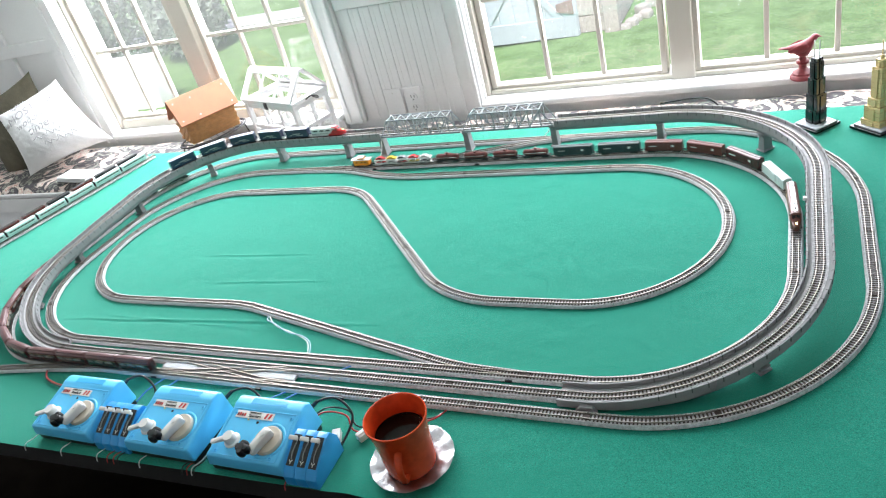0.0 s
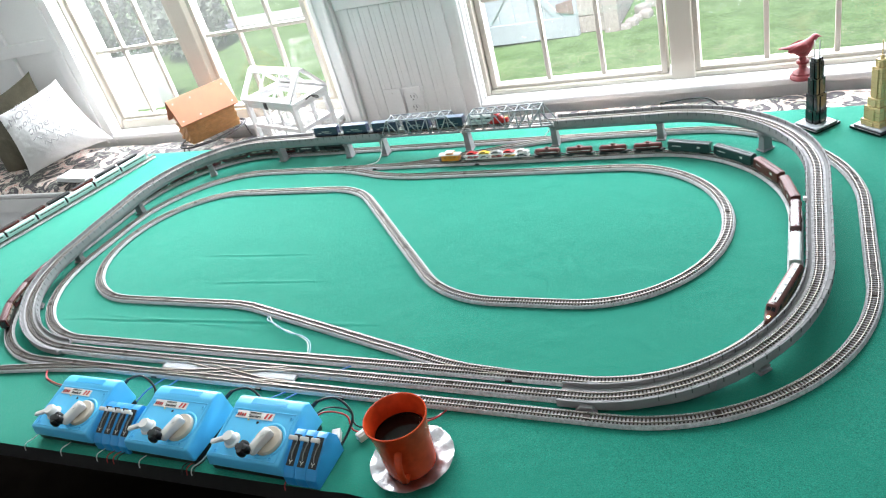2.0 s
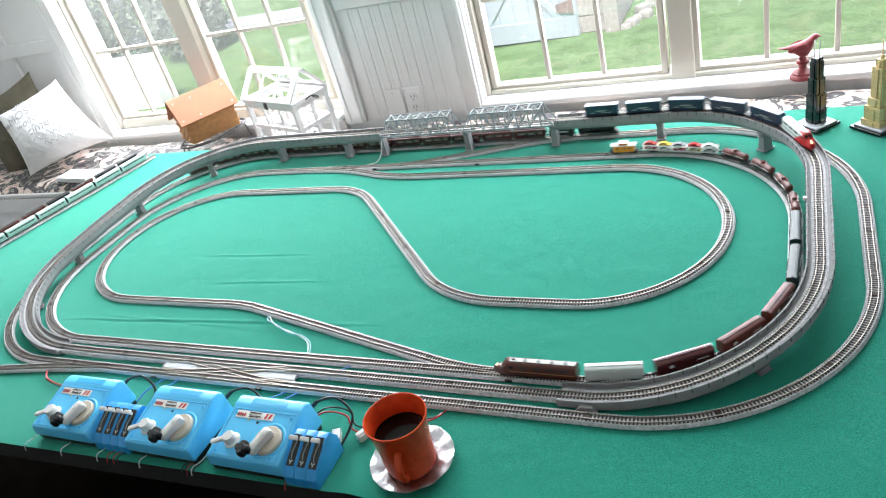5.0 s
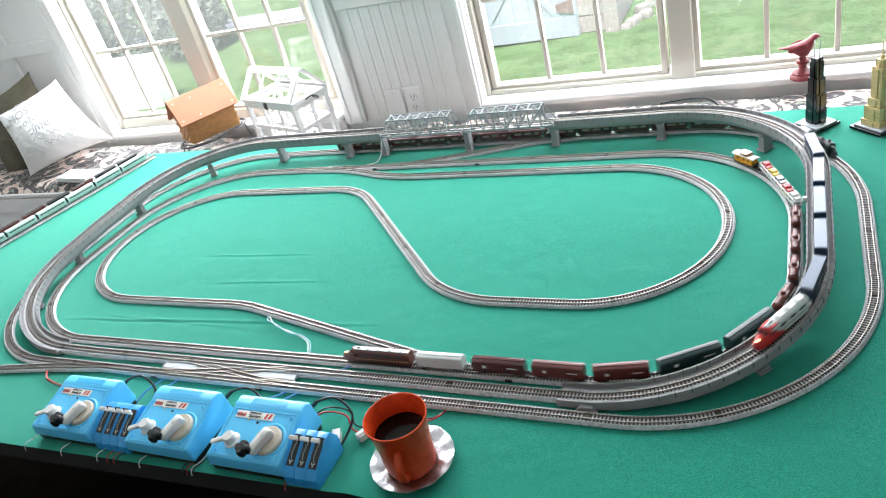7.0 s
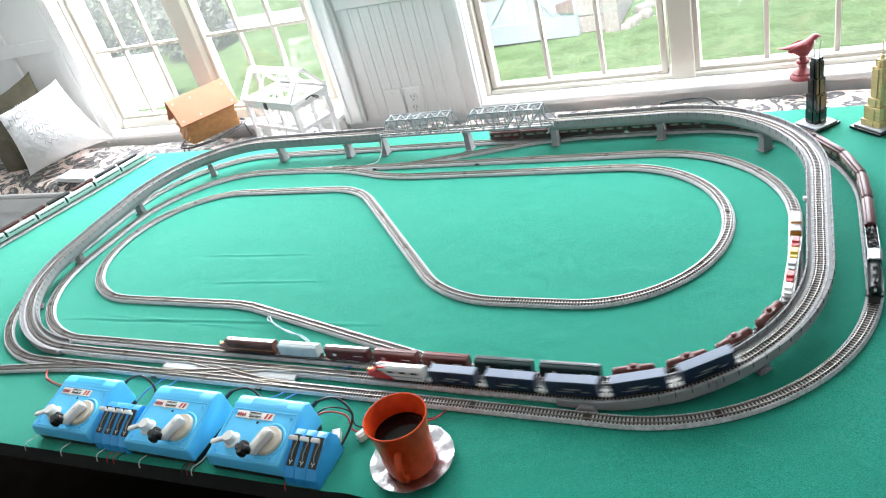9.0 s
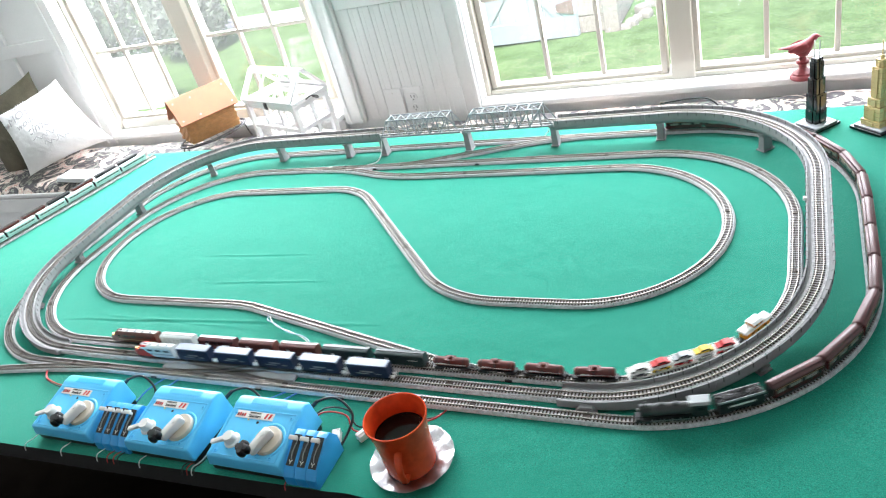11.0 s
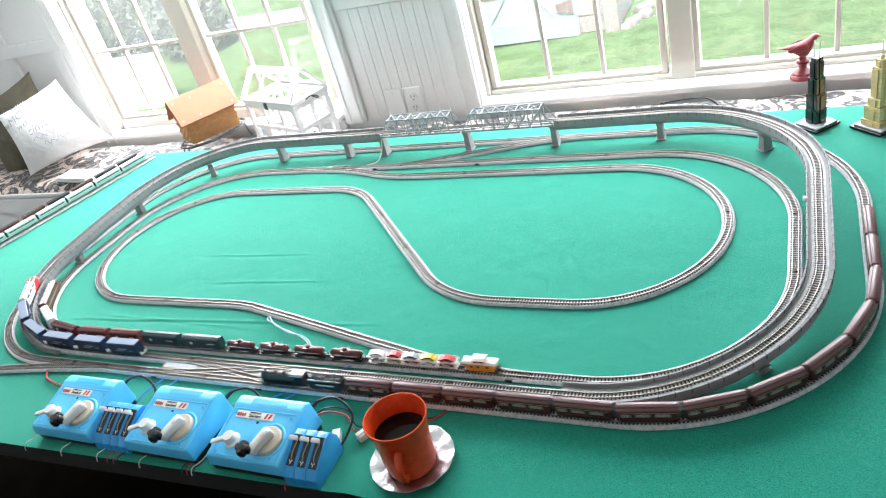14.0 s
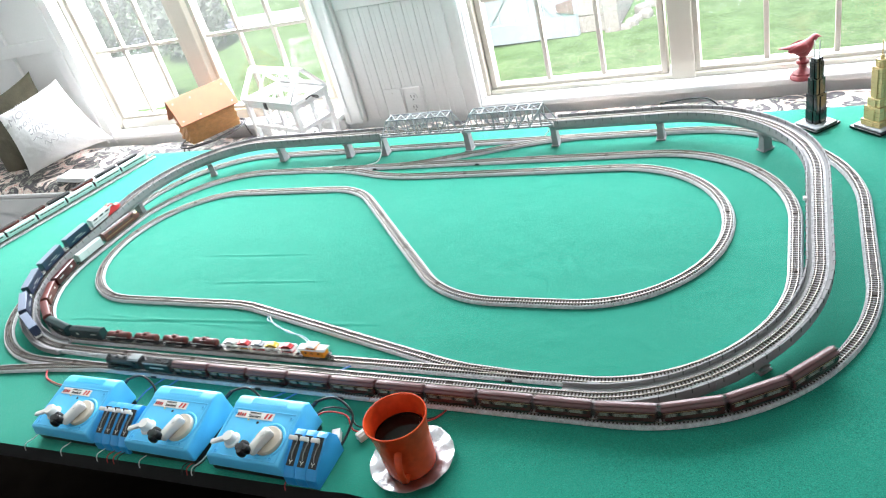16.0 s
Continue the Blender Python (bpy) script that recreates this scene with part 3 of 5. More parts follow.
def crossover():
    """The double crossover between the two front tracks."""
    t = thing("double_crossover", pose(0, 0, 0), "scissors crossover with pale grey plates", "railway track")
    y0, y1 = .738, .776
    for x in (-1.135, -.90):
        part("plate", box(x, x + .085, y0 + .012, y1 - .012, .0005, .0062, .0012), PLATE, t, "pale grey plate")
    part("bed", box(-1.05, -.90, y0 + .011, y1 - .011, .0005, .0056), BALLAST, t)
    for a, b in ((y0, y1), (y1, y0)):
        p = Path(rounded([(-1.16, a, .1), (-1.07, a + (b - a) * .1, .4), (-.88, b - (b - a) * .1, .4), (-.79, b, .1)], False), [(0, RAIL - .0002)], False)
        for u in (-.0048, .0048):
            part("rail", sweep(line_rows(p, 0, p.long), [(u - .00045, -.0026), (u - .00045, 0), (u + .00045, 0), (u + .00045, -.0026)]), STEEL, t)
        bm = bmesh.new()
        for q, sd in line_rows(p, .05, p.long - .05, .0047):
            d = (sd[1], -sd[0])
            vs = [bm.verts.new((q[0] + sd[0] * u + d[0] * w, q[1] + sd[1] * u + d[1] * w, q[2] - .0022)) for u, w in ((-.0078, -.0011), (.0078, -.0011), (.0078, .0011), (-.0078, .0011))]
            bm.faces.new(vs)
        tagged(part("tie_row", bm, TIE, t), kind="stuff")
    part("switch_motor", box(-.855, -.835, .7505, .7635, .0005, .0066, .001), PLATE, t)


crossover()
for x, y in ((-1.135, .7225), (-.877, .7225), (-.420, .7985), (-.70, .7225), (-.745, 1.556), (-1.05, 1.556)):
    sl = thing("feeder_clip", pose(x, y, 0), "small black feeder clip in the roadbed side", "clip", "feeder clips")
    part("clip", box(-.006, .006, -.0012, .0012, .0008, .0058, .0004, seg=1), BLACK, sl)


def deck(s0, s1, t):
    rows = line_rows(hp, s0, s1, .008)
    bm = bmesh.new()
    rings = []
    for p, sd in rows:
        e = min(.024, p[2] - .0006)
        c = min(.013, e * .8)
        prof = [(-.0205, .0045), (-.018, .0045), (-.018, -.0035), (.018, -.0035), (.018, .0045), (.0205, .0045), (.0205, -c), (.0125, -e), (-.0125, -e), (-.0205, -c)]
        rings.append([bm.verts.new((p[0] + sd[0] * u, p[1] + sd[1] * u, p[2] + w)) for u, w in prof])
    for a, b in zip(rings, rings[1:]):
        for i in range(10):
            bm.faces.new([a[i], a[(i + 1) % 10], b[(i + 1) % 10], b[i]])
    bm.faces.new(rings[0]), bm.faces.new(rings[-1][::-1])
    g = part("girder", bm, CONCRETE, t)
    # small dark bars through the parapets, standing for their dark notches
    for u in (-.0212, .0212):
        bm = bmesh.new()
        for p, sd in line_rows(hp, s0 + .01, s1 - .01, .024):
            if p[2] > .02:
                w = math.atan2(-sd[0], sd[1])
                merge(bm, box(-.0008, .0008, *((-.0037, .0004) if u > 0 else (-.0004, .0037)), -.0032, .0047), Matrix.Translation((p[0] + sd[0] * u, p[1] + sd[1] * u, p[2])) @ Matrix.Rotation(w, 4, "Z"))
        if bm.verts:
            tagged(part("notch_bar", bm, GIRDER, g), kind="stuff")
        else:
            bm.free()


def viaduct():
    t = thing("viaduct", pose(0, 0, 0), "grey concrete-look model viaduct carrying one track", "viaduct")
    for a, b, n in ((0, BRIDGE[0], 4), (BRIDGE[1], 2.93, 7), (4.05, hp.long, 4)):
        for k in range(n):
            deck(a + (b - a) * k / n + .0004, a + (b - a) * (k + 1) / n - .0004, t)
    piers = [(-1.413, 1.655), (-1.178, 1.655), (-1.052, 1.655), (-.806, 1.655), (-.551, 1.655), (-.306, 1.655), (-.075, 1.570), (-.052, .870), (-1.75, 1.357), (-1.75, 1.11), (-1.645, 1.575), (-1.69, .905)]
    for x, y in piers:
        i = np.argmin(np.hypot(hp.p[:, 0] - x, hp.p[:, 1] - y))
        q, q2 = hp.p[i], hp.p[i - 1]
        top = q[2] - (.0245 if not (-1.1 < x < -.5 and y > 1.6) else .0125)
        turn = math.atan2(*(q - q2)[[1, 0]])
        bm = bmesh.new()
        lo = [(-.0085, -.013), (.0085, -.013), (.0085, .013), (-.0085, .013)]
        va = [bm.verts.new((u, w, 0)) for u, w in lo]
        vb = [bm.verts.new((u * .8, w * .9, max(.004, top - .009))) for u, w in lo]
        vc = [bm.verts.new((u * 1.0, w * 1.3, top)) for u, w in lo]
        for r0, r1 in ((va, vb), (vb, vc)):
            for k in range(4):
                bm.faces.new([r0[k], r0[(k + 1) % 4], r1[(k + 1) % 4], r1[k]])
        bm.faces.new(va[::-1]), bm.faces.new(vc)
        bmesh.ops.bevel(bm, geom=bm.edges[:], offset=.001, segments=1, affect="EDGES")
        pier = part("pier", bm, CONCRETE, t, at=Matrix.Translation((q[0], q[1], 0)) @ Matrix.Rotation(turn, 4, "Z"))
        part("foot", box(-.0115, .0115, -.016, .016, 0, .003, .0008, seg=1), CONCRETE, pier)
    # approach shoe where the ramp meets the felt
    for y in (.752, .80):
        part("shoe", prism([(-.30, 0), (-.265, 0), (-.272, .013), (-.29, .013)], y - .004, y + .004, .001), CONCRETE, t)


viaduct()


def screw_eye(x, y, z):
    t = thing("screw_eye", pose(x, y, z), "small steel screw eye on the viaduct wall", "fixture")
    part("ring", tube([(.0045 * math.cos(a), 0, .006 + .0045 * math.sin(a)) for a in [6.2832 * k / 10 for k in range(11)]], .0011), STEEL, t)
    part("shank", rod((0, 0, 0), (0, 0, .0025), .0016, 8), STEEL, t)


def side_clip(x, y, z):
    t = thing("side_clip", pose(x, y, z), "small white clip on the viaduct side", "clip")
    part("clip", box(-.003, .003, -.004, .004, -.003, .003, .0008, seg=1), PALE, t)


screw_eye(-.294, 1.6745, DECK + .0045)
side_clip(.0085, 1.246, .0665)


def truss(x0, x1):
    """A through truss: chords, posts, diagonals and top bracing on two sides."""
    mid = (x0 + x1) / 2
    t = thing("truss_bridge", pose(mid, 1.655, DECK), "silver-grey model truss bridge over the tracks", "bridge", "truss bridges")
    L = (x1 - x0) / 2 - .002
    n, hi, lo, w = 8, .040, -.0095, .0185
    xs = [-L + 2 * L * k / n for k in range(n + 1)]
    for side in (-w, w):
        part("bottom_chord", box(-L, L, side - .0014, side + .0014, lo - .001, lo + .0035), TRUSSGREY, t)
        part("top_chord", box(xs[1] - .001, xs[-2] + .001, side - .0013, side + .0013, hi - .0028, hi), TRUSSGREY, t)
        def beam(a, b, r=.0017, name="post"):
            bm = rod((a[0], side, a[1]), (b[0], side, b[1]), r, 4)
            part(name, bm, TRUSSGREY, t)
        beam((xs[0], lo), (xs[1], hi - .001), .0017, "end_post"), beam((xs[-1], lo), (xs[-2], hi - .001), .0017, "end_post")
        for k in range(1, n):
            beam((xs[k], lo), (xs[k], hi - .001))
        for k in range(1, n // 2):
            beam((xs[k], hi - .001), (xs[k + 1], lo), .0016, "diagonal"), beam((xs[n - k], hi - .001), (xs[n - k - 1], lo), .0016, "diagonal")
    for k in range(1, n):
        part("strut", rod((xs[k], -w, hi - .001), (xs[k], w, hi - .001), .0013, 4), TRUSSGREY, t)
        part("floor_beam", box(xs[k] - .0012, xs[k] + .0012, -w, w, lo - .001, lo + .002), TRUSSGREY, t)
        if k < n - 1:
            for s in (-1, 1):
                part("brace", rod((xs[k], s * w, hi - .0012), (xs[k + 1], -s * w, hi - .0012), .0010, 4), TRUSSGREY, t)
    for u in (-.0048, .0048):
        part("stringer", box(-L, L, u - .002, u + .002, lo + .002, -.0042), GIRDER, t)


truss(-1.052, -.8065)
truss(-.8055, -.551)


def lettering(text, size, mat, parent, at, name="lettering"):
    cu = bpy.data.curves.new("lettering", "FONT")
    cu.body, cu.size, cu.extrude, cu.align_x, cu.align_y = text, size, .0004, "CENTER", "CENTER"
    tmp = bpy.data.objects.new("lettering", cu)
    scene.collection.objects.link(tmp)
    bpy.context.view_layer.update()
    me = bpy.data.meshes.new_from_object(tmp.evaluated_get(bpy.context.evaluated_depsgraph_get()))
    bpy.data.objects.remove(tmp)
    me.materials.clear()
    me.materials.append(mat)
    ob = new(name, me)
    ob.parent, ob.matrix_basis = parent, at
    return ob


# ---- power packs and switch levers ----
def power_pack(x, y):
    """A blue controller with a sloping face, big lever knob, small lever and label."""
    t = thing("power_pack", pose(x, y, 0), "light blue train controller with cream lever knobs", "controller", "power packs on the felt")
    w = .0775
    part("base", box(-w + .003, w - .003, .003, .112, 0, .0125, .003), BLACK, t, "black base")
    bm = bmesh.new()
    prof = [(0, .012), (0, .037), (.086, .057), (.092, .060), (.108, .060), (.116, .055), (.116, .012)]
    a, b = [[bm.verts.new((sx * (w - (.006 if z > .02 else 0) * (1 + .6 * (z > .05))), yy, z)) for yy, z in prof] for sx in (-1, 1)]
    bm.faces.new(a), bm.faces.new(b[::-1])
    for i in range(7):
        bm.faces.new([a[i - 1], a[i], b[i], b[i - 1]])
    bmesh.ops.recalc_face_normals(bm, faces=bm.faces)
    bmesh.ops.bevel(bm, geom=bm.edges[:], offset=.0035, segments=3, affect="EDGES", profile=.5)
    body = part("body", bm, BLUE, t, smooth=True)
    # everything on the sloping face
    face = Matrix.Translation((0, 0, .0372)) @ Matrix.Rotation(math.atan2(.020, .086), 4, "X")
    for q in (box(-.062, .062, .0855, .0872, -.0004, .0010, .0004, seg=1), box(-.0635, -.0620, .004, .0855, -.0004, .0010, .0004, seg=1), box(.0620, .0635, .004, .0855, -.0004, .0010, .0004, seg=1), box(-.062, .062, .0035, .0050, -.0004, .0010, .0004, seg=1)):
        part("rim", q, BLUE, t, at=face)
    for k in range(19):
        part("vent_rib", box(-.0352 + k * .0038, -.0334 + k * .0038, .0945, .1070, .0598, .0612, .0004, seg=1), BLUE, body)
    pl = part("label_plate", box(-.053, .022, .0705, .0838, 0, .0008, .0004, seg=1), PALE, t, "white maker's plate", at=face)
    for k in range(4):
        part("mark", prism([(-.0505 + .0045 * k, .0), (-.0478 + .0045 * k, .0), (-.0465 + .0045 * k, .0004), (-.0492 + .0045 * k, .0004)], .0735, .0790 + .001 * (k == 1)), RED if k % 2 else CASTRED, pl, "", False, pose(0, 0, .0008))
    for k in range(2):
        own = box(.0045 + .0075 * k, .0085 + .0075 * k, .0730, .0818, .0008, .0012)
        for v in own.verts:
            v.co.x += (v.co.y - .0730) * .28
        part("mark", own, RED, pl, "slanted red maker's mark")
    lettering("POWER PACK", .0036, BLACK, pl, pose(-.015, .0808, .0010))
    lettering("Standard", .0068, BLACK, pl, pose(-.0145, .0752, .0010))
    for sx, sy in ((-.0545, .0775), (.0555, .079), (-.0565, .010), (.050, .010)):
        q = part("screw_socket", lathe([(.0019, .0010), (.0034, .0010), (.0036, 0)], 14, None, Matrix.Translation((sx, sy, 0))), BLUE, t, at=face)
        part("screw", lathe([(0, .0005), (.0019, .0005), (.0019, 0)], 10, None, Matrix.Translation((sx, sy, 0))), DEEPBLUE, q)
    part("key_hole", lathe([(0, .0004), (.0020, .0006), (.0024, 0)], 12, None, Matrix.Translation((-.004, .0655, 0))), BLACK, t, at=face)
    part("pilot_light", lathe([(0, .0018), (.0010, .0014), (.0014, 0)], 10, None, Matrix.Translation((-.024, .0685, 0))), YELLOW, t, at=face)
    part("dial_ring", lathe([(.0262, .0006), (.0275, .0020), (.0295, .0020), (.0310, 0)], 36, None, Matrix.Translation((.033, .0375, 0))), BLUE, t, "", True, face)
    k = part("dial", lathe([(0, .006), (.0225, .006), (.0240, .0045), (.0245, 0)], 36, None, Matrix.Translation((.033, .0375, 0))), DIALCREAM, t, "beige dial", True, face)
    arm = pose(.0335, .0385, .006, 0, 0, 246)
    bm = prism([(-.0125, 0), (.029, 0), (.0335, .004), (.0335, .010), (.027, .0135), (-.009, .0165), (-.0125, .0135)], -.0078, .0078, .0032)
    lever = part("speed_lever", bm, CREAM, k, "cream speed lever", True, arm)
    part("pivot_cap", lathe([(0, .0172), (.0045, .0168), (.0048, .0150)], 16), PALE, lever, "", True)
    bm = lathe([(0, -.010), (.006, -.009), (.0085, -.005), (.009, 0), (.0085, .005), (.006, .009), (0, .010)], 20)
    for a in range(4):
        merge(bm, lathe([(0, -.009), (.0045, -.008), (.0062, -.004), (.0066, 0), (.0062, .004), (.0045, .008), (0, .009)], 14), Matrix.Translation((.0064 * math.cos(a * math.pi / 2 + .4), .0064 * math.sin(a * math.pi / 2 + .4), 0)))
    part("knob", bm, BLACK, lever, "black lobed lever knob", True, pose(.0345, -.0075, .0150))
    d = part("direction_switch", lathe([(0, .016), (.0085, .016), (.0100, .0135), (.0105, .004), (.0135, .002), (.014, 0)], 24, None, Matrix.Translation((-.034, .030, 0))), CREAM, t, "cream direction lever", True, face)
    part("lever", prism([(0, .007), (.031, .0095), (.0315, .0140), (0, .0155)], -.0042, .0042, .0020), CREAM, d, "", True, pose(-.034, .030, 0, 0, 0, 205))


def switch_lever(x, y):
    t = thing("switch_box", pose(x, y, 0), "blue turnout lever box with black slot", "switch lever", "turnout levers")
    prof = [(0, 0), (0, .018), (.010, .029), (.054, .052), (.066, .052), (.078, .034), (.078, 0)]
    part("body", prism(prof, -.0099, .0099, .0012, axis="x"), DEEPBLUE, t, smooth=True)
    face = Matrix.Translation((0, .010, .0292)) @ Matrix.Rotation(math.atan2(.023, .044), 4, "X")
    slot = part("slot_plate", box(-.0068, .0068, .002, .050, 0, .0007), BLACK, t, "black slot plate", at=face)
    bm = tube([(.0005, .012, .0012), (-.0008, .02, .0014), (0, .03, .0014), (.0018, .040, .0012)], .0011)
    part("slot_curve", bm, STEELGREY, slot)
    bm = box(-.0007, .0007, .0045, .0080, .0007, .0012)
    for s in (-1, 1):
        merge(bm, box(-.0007, .0007, 0, .0045, .0007, .0012), Matrix.Translation((0, .0075, 0)) @ Matrix.Rotation(radians(42 * s), 4, "Z"))
    part("branch_mark", bm, PALE, slot, "white branch mark")
    bm = prism([(-.002, 0), (.002, 0), (.0014, .011), (-.0014, .011)], .040, .044, .0006)
    box(-.0075, .0075, .0385, .0455, .010, .0135, .0012, bm=bm)
    part("lever", bm, CREAM, slot, "cream lever", True)


for x in (-1.192, -.955, -.772):
    power_pack(x, .545)
for k in range(4):
    switch_lever(-1.103 + .0203 * k, .546)
for k in range(3):
    switch_lever(-.688 + .0203 * k, .543)


# ---- mug of coffee ----
def mug():
    s = thing("saucer", pose(-.513, .618, 0), "silver foil saucer under a terracotta mug", "saucer")
    bm = lathe([(0, .004), (.03, .004), (.036, .006), (.052, .0085), (.063, .012), (.0645, .0115), (.055, .0065), (.038, .0015), (0, .001)], 48)
    for v in bm.verts:
        a = math.atan2(v.co.y, v.co.x)
        if v.co.xy.length > .04:
            v.co.z += .0011 * math.sin(11 * a) + .001 * noise.noise(v.co * 90)
    part("dish", bm, FOIL, s, smooth=True)
    m = thing("mug", pose(-.513, .614, .0045), "terracotta mug half full of black coffee", "mug")
    prof = [(0, .002), (.033, .001), (.0378, .003), (.0392, .010), (.0402, .045), (.0422, .072), (.0462, .091), (.0472, .094), (.0468, .096), (.0452, .096), (.0438, .0935), (.039, .072), (.036, .045), (.034, .012), (.029, .008), (0, .007)]
    part("body", lathe(prof, 56), TERRACOTTA, m, smooth=True)
    co = lathe([(0, .064), (.0372, .064), (.0376, .0652)], 40)
    part("coffee", co, COFFEE, m, "black coffee with a few bubbles", True)
    bm = bmesh.new()
    rnd = random.Random(5)
    for k in range(46):
        a = rnd.uniform(.4, 2.0)
        r = .036 - .006 * rnd.random() ** 2
        q = rnd.uniform(.0005, .0013)
        lathe([(q, 0), (q * .8, q * .5), (0, q * .8)], 8, bm, Matrix.Translation((r * math.cos(a), r * math.sin(a), .0642)))
    tagged(part("froth", bm, glass("bubble", (.9, .75, .5)), m), kind="stuff")
    # ear-shaped handle toward the table edge
    own = bmesh.new()
    pts = []
    for k in range(17):
        w = math.pi * k / 16
        pts.append((.0385 + .023 * math.sin(w) ** .8, .040 + .024 * math.cos(w)))
    rings = []
    for k, (r, z) in enumerate(pts):
        u = Vector((pts[min(k + 1, 16)][0] - pts[max(k - 1, 0)][0], 0, pts[min(k + 1, 16)][1] - pts[max(k - 1, 0)][1])).normalized()
        nrm = Vector((-u.z, 0, u.x))
        rings.append([own.verts.new(Vector((r, 0, z)) + Vector((0, 1, 0)) * .0056 * math.cos(2 * math.pi * j / 12) + nrm * .0036 * math.sin(2 * math.pi * j / 12)) for j in range(12)])
    for a, b in zip(rings, rings[1:]):
        for j in range(12):
            own.faces.new([a[j], a[(j + 1) % 12], b[(j + 1) % 12], b[j]])
    part("handle", own, TERRACOTTA, m, "", True, pose(0, 0, 0, 0, 0, -70))


mug()


# ---- brick towers and cast bird ----
def tower(x, y, name, label, mat, tiers, spires, base):
    t = thing(name, pose(x, y, 0, 0, 0, 45), label, "model tower")
    part("base", box(-base, base, -base, base, 0, .006, .0006), BRICKBLACK, t, "black base plate")
    part("plinth", box(-base + .006, base - .006, -base + .004, base - .006, .0062, .0095, .0005), BRICKGREY, t, "light grey plate")
    z0 = .0097
    for w, d, z1 in tiers:
        q = part("tier", box(-w, w, -d, d, z0, z1 - .0003, .0005), mat, t)
        n = max(2, int((z1 - z0) / .0096)) if mat is BRICKTAN else 1
        for k in range(1, n):
            z = z0 + (z1 - z0) * k / n
            part("seam", box(-w - .0002, w + .0002, -d - .0002, d + .0002, z - .0002, z + .0002), GIRDER if mat is BRICKBLACK else WICKER, q)
        part("fin", box(-w * .35, w * .35, -d - .002, -d + .001, z0, z1 - .004, .0004), mat, q)
        part("fin", box(-w - .002, -w + .001, -d * .35, d * .35, z0, z1 - .004, .0004), mat, q)
        z0 = z1
    for sx, sy, r, top, m in spires:
        part("antenna", rod((sx, sy, z0), (sx, sy, top), r, 8, None, r * .8), m, t, "thin antenna")


tower(.032, 1.675, "black_tower", "glossy black brick skyscraper with white antennas", BRICKBLACK, [(.0150, .0150, .042), (.0135, .0150, .078), (.0125, .012, .114), (.0100, .0100, .150), (.0085, .0085, .158)], [(-.005, .002, .0014, .196, PALE), (.005, -.002, .0014, .194, PALE)], .0345)
tower(.150, 1.650, "tan_tower", "tan brick skyscraper with a spire", BRICKTAN, [(.0235, .0235, .022), (.0205, .019, .052), (.0165, .015, .070), (.0125, .0125, .136), (.0085, .0085, .152)], [(0, 0, .0045, .160, BRICKTAN), (0, 0, .0013, .19, BRICKTAN)], .038)


def bird():
    t = thing("bird_finial", pose(.006, 2.145, SILL, 0, 0, 12), "worn red cast iron bird on a turned stand", "bird ornament")
    part("stand", lathe([(0, 0), (.031, 0), (.0335, .004), (.031, .010), (.027, .013), (.0265, .018), (.018, .023), (.0105, .029), (.0095, .036), (.0125, .040), (.0165, .044), (.0165, .049), (.010, .053), (.009, .060), (0, .062)], 32), CASTRED, t, smooth=True)
    # the body as rings from the tail to the bill: (x, height, half width, half depth)
    rows = [(-.083, .108, .004, .0015), (-.070, .108, .0085, .003), (-.050, .106, .0095, .0055), (-.040, .104, .013, .010), (-.026, .100, .0185, .0175), (-.010, .096, .0225, .0235), (.006, .096, .0235, .0265), (.020, .101, .021, .0265), (.030, .111, .017, .0225), (.037, .121, .0145, .0175), (.043, .127, .0125, .0125), (.050, .130, .0085, .0080), (.056, .130, .0045, .0042), (.066, .127, .0008, .0008)]
    bm = bmesh.new()
    n = 20
    rings = [[bm.verts.new((x, w * math.cos(6.28319 * k / n), z + h * math.sin(6.28319 * k / n))) for k in range(n)] for x, z, w, h in rows]
    for a, b in zip(rings, rings[1:]):
        for k in range(n):
            bm.faces.new([a[k], a[(k + 1) % n], b[(k + 1) % n], b[k]])
    bm.faces.new(rings[0]), bm.faces.new(rings[-1])
    for s in (-1, 1):
        own = lathe([(0, -.044), (.006, -.036), (.012, -.014), (.0145, .006), (.010, .022), (0, .029)], 18)
        bmesh.ops.scale(own, vec=(1, .38, 1), verts=own.verts)
        merge(bm, own, Matrix.Translation((-.012, .0205 * s, .105)) @ Matrix.Rotation(radians(4 * s), 4, "Z") @ Matrix.Rotation(radians(82), 4, "Y"))
        lathe([(0, .0024), (.0016, .0018), (.0022, 0)], 10, bm, Matrix.Translation((.046, .0108 * s, .131)) @ Matrix.Rotation(radians(-90 * s), 4, "X"))
    for v in bm.verts:
        v.co = Vector((v.co.x * .72 - .001, v.co.y * .82, v.co.z * .86 - .001)) + .0012 * noise.noise_vector(v.co * 140)
    part("bird", bm, CASTRED, t, smooth=True)


bird()


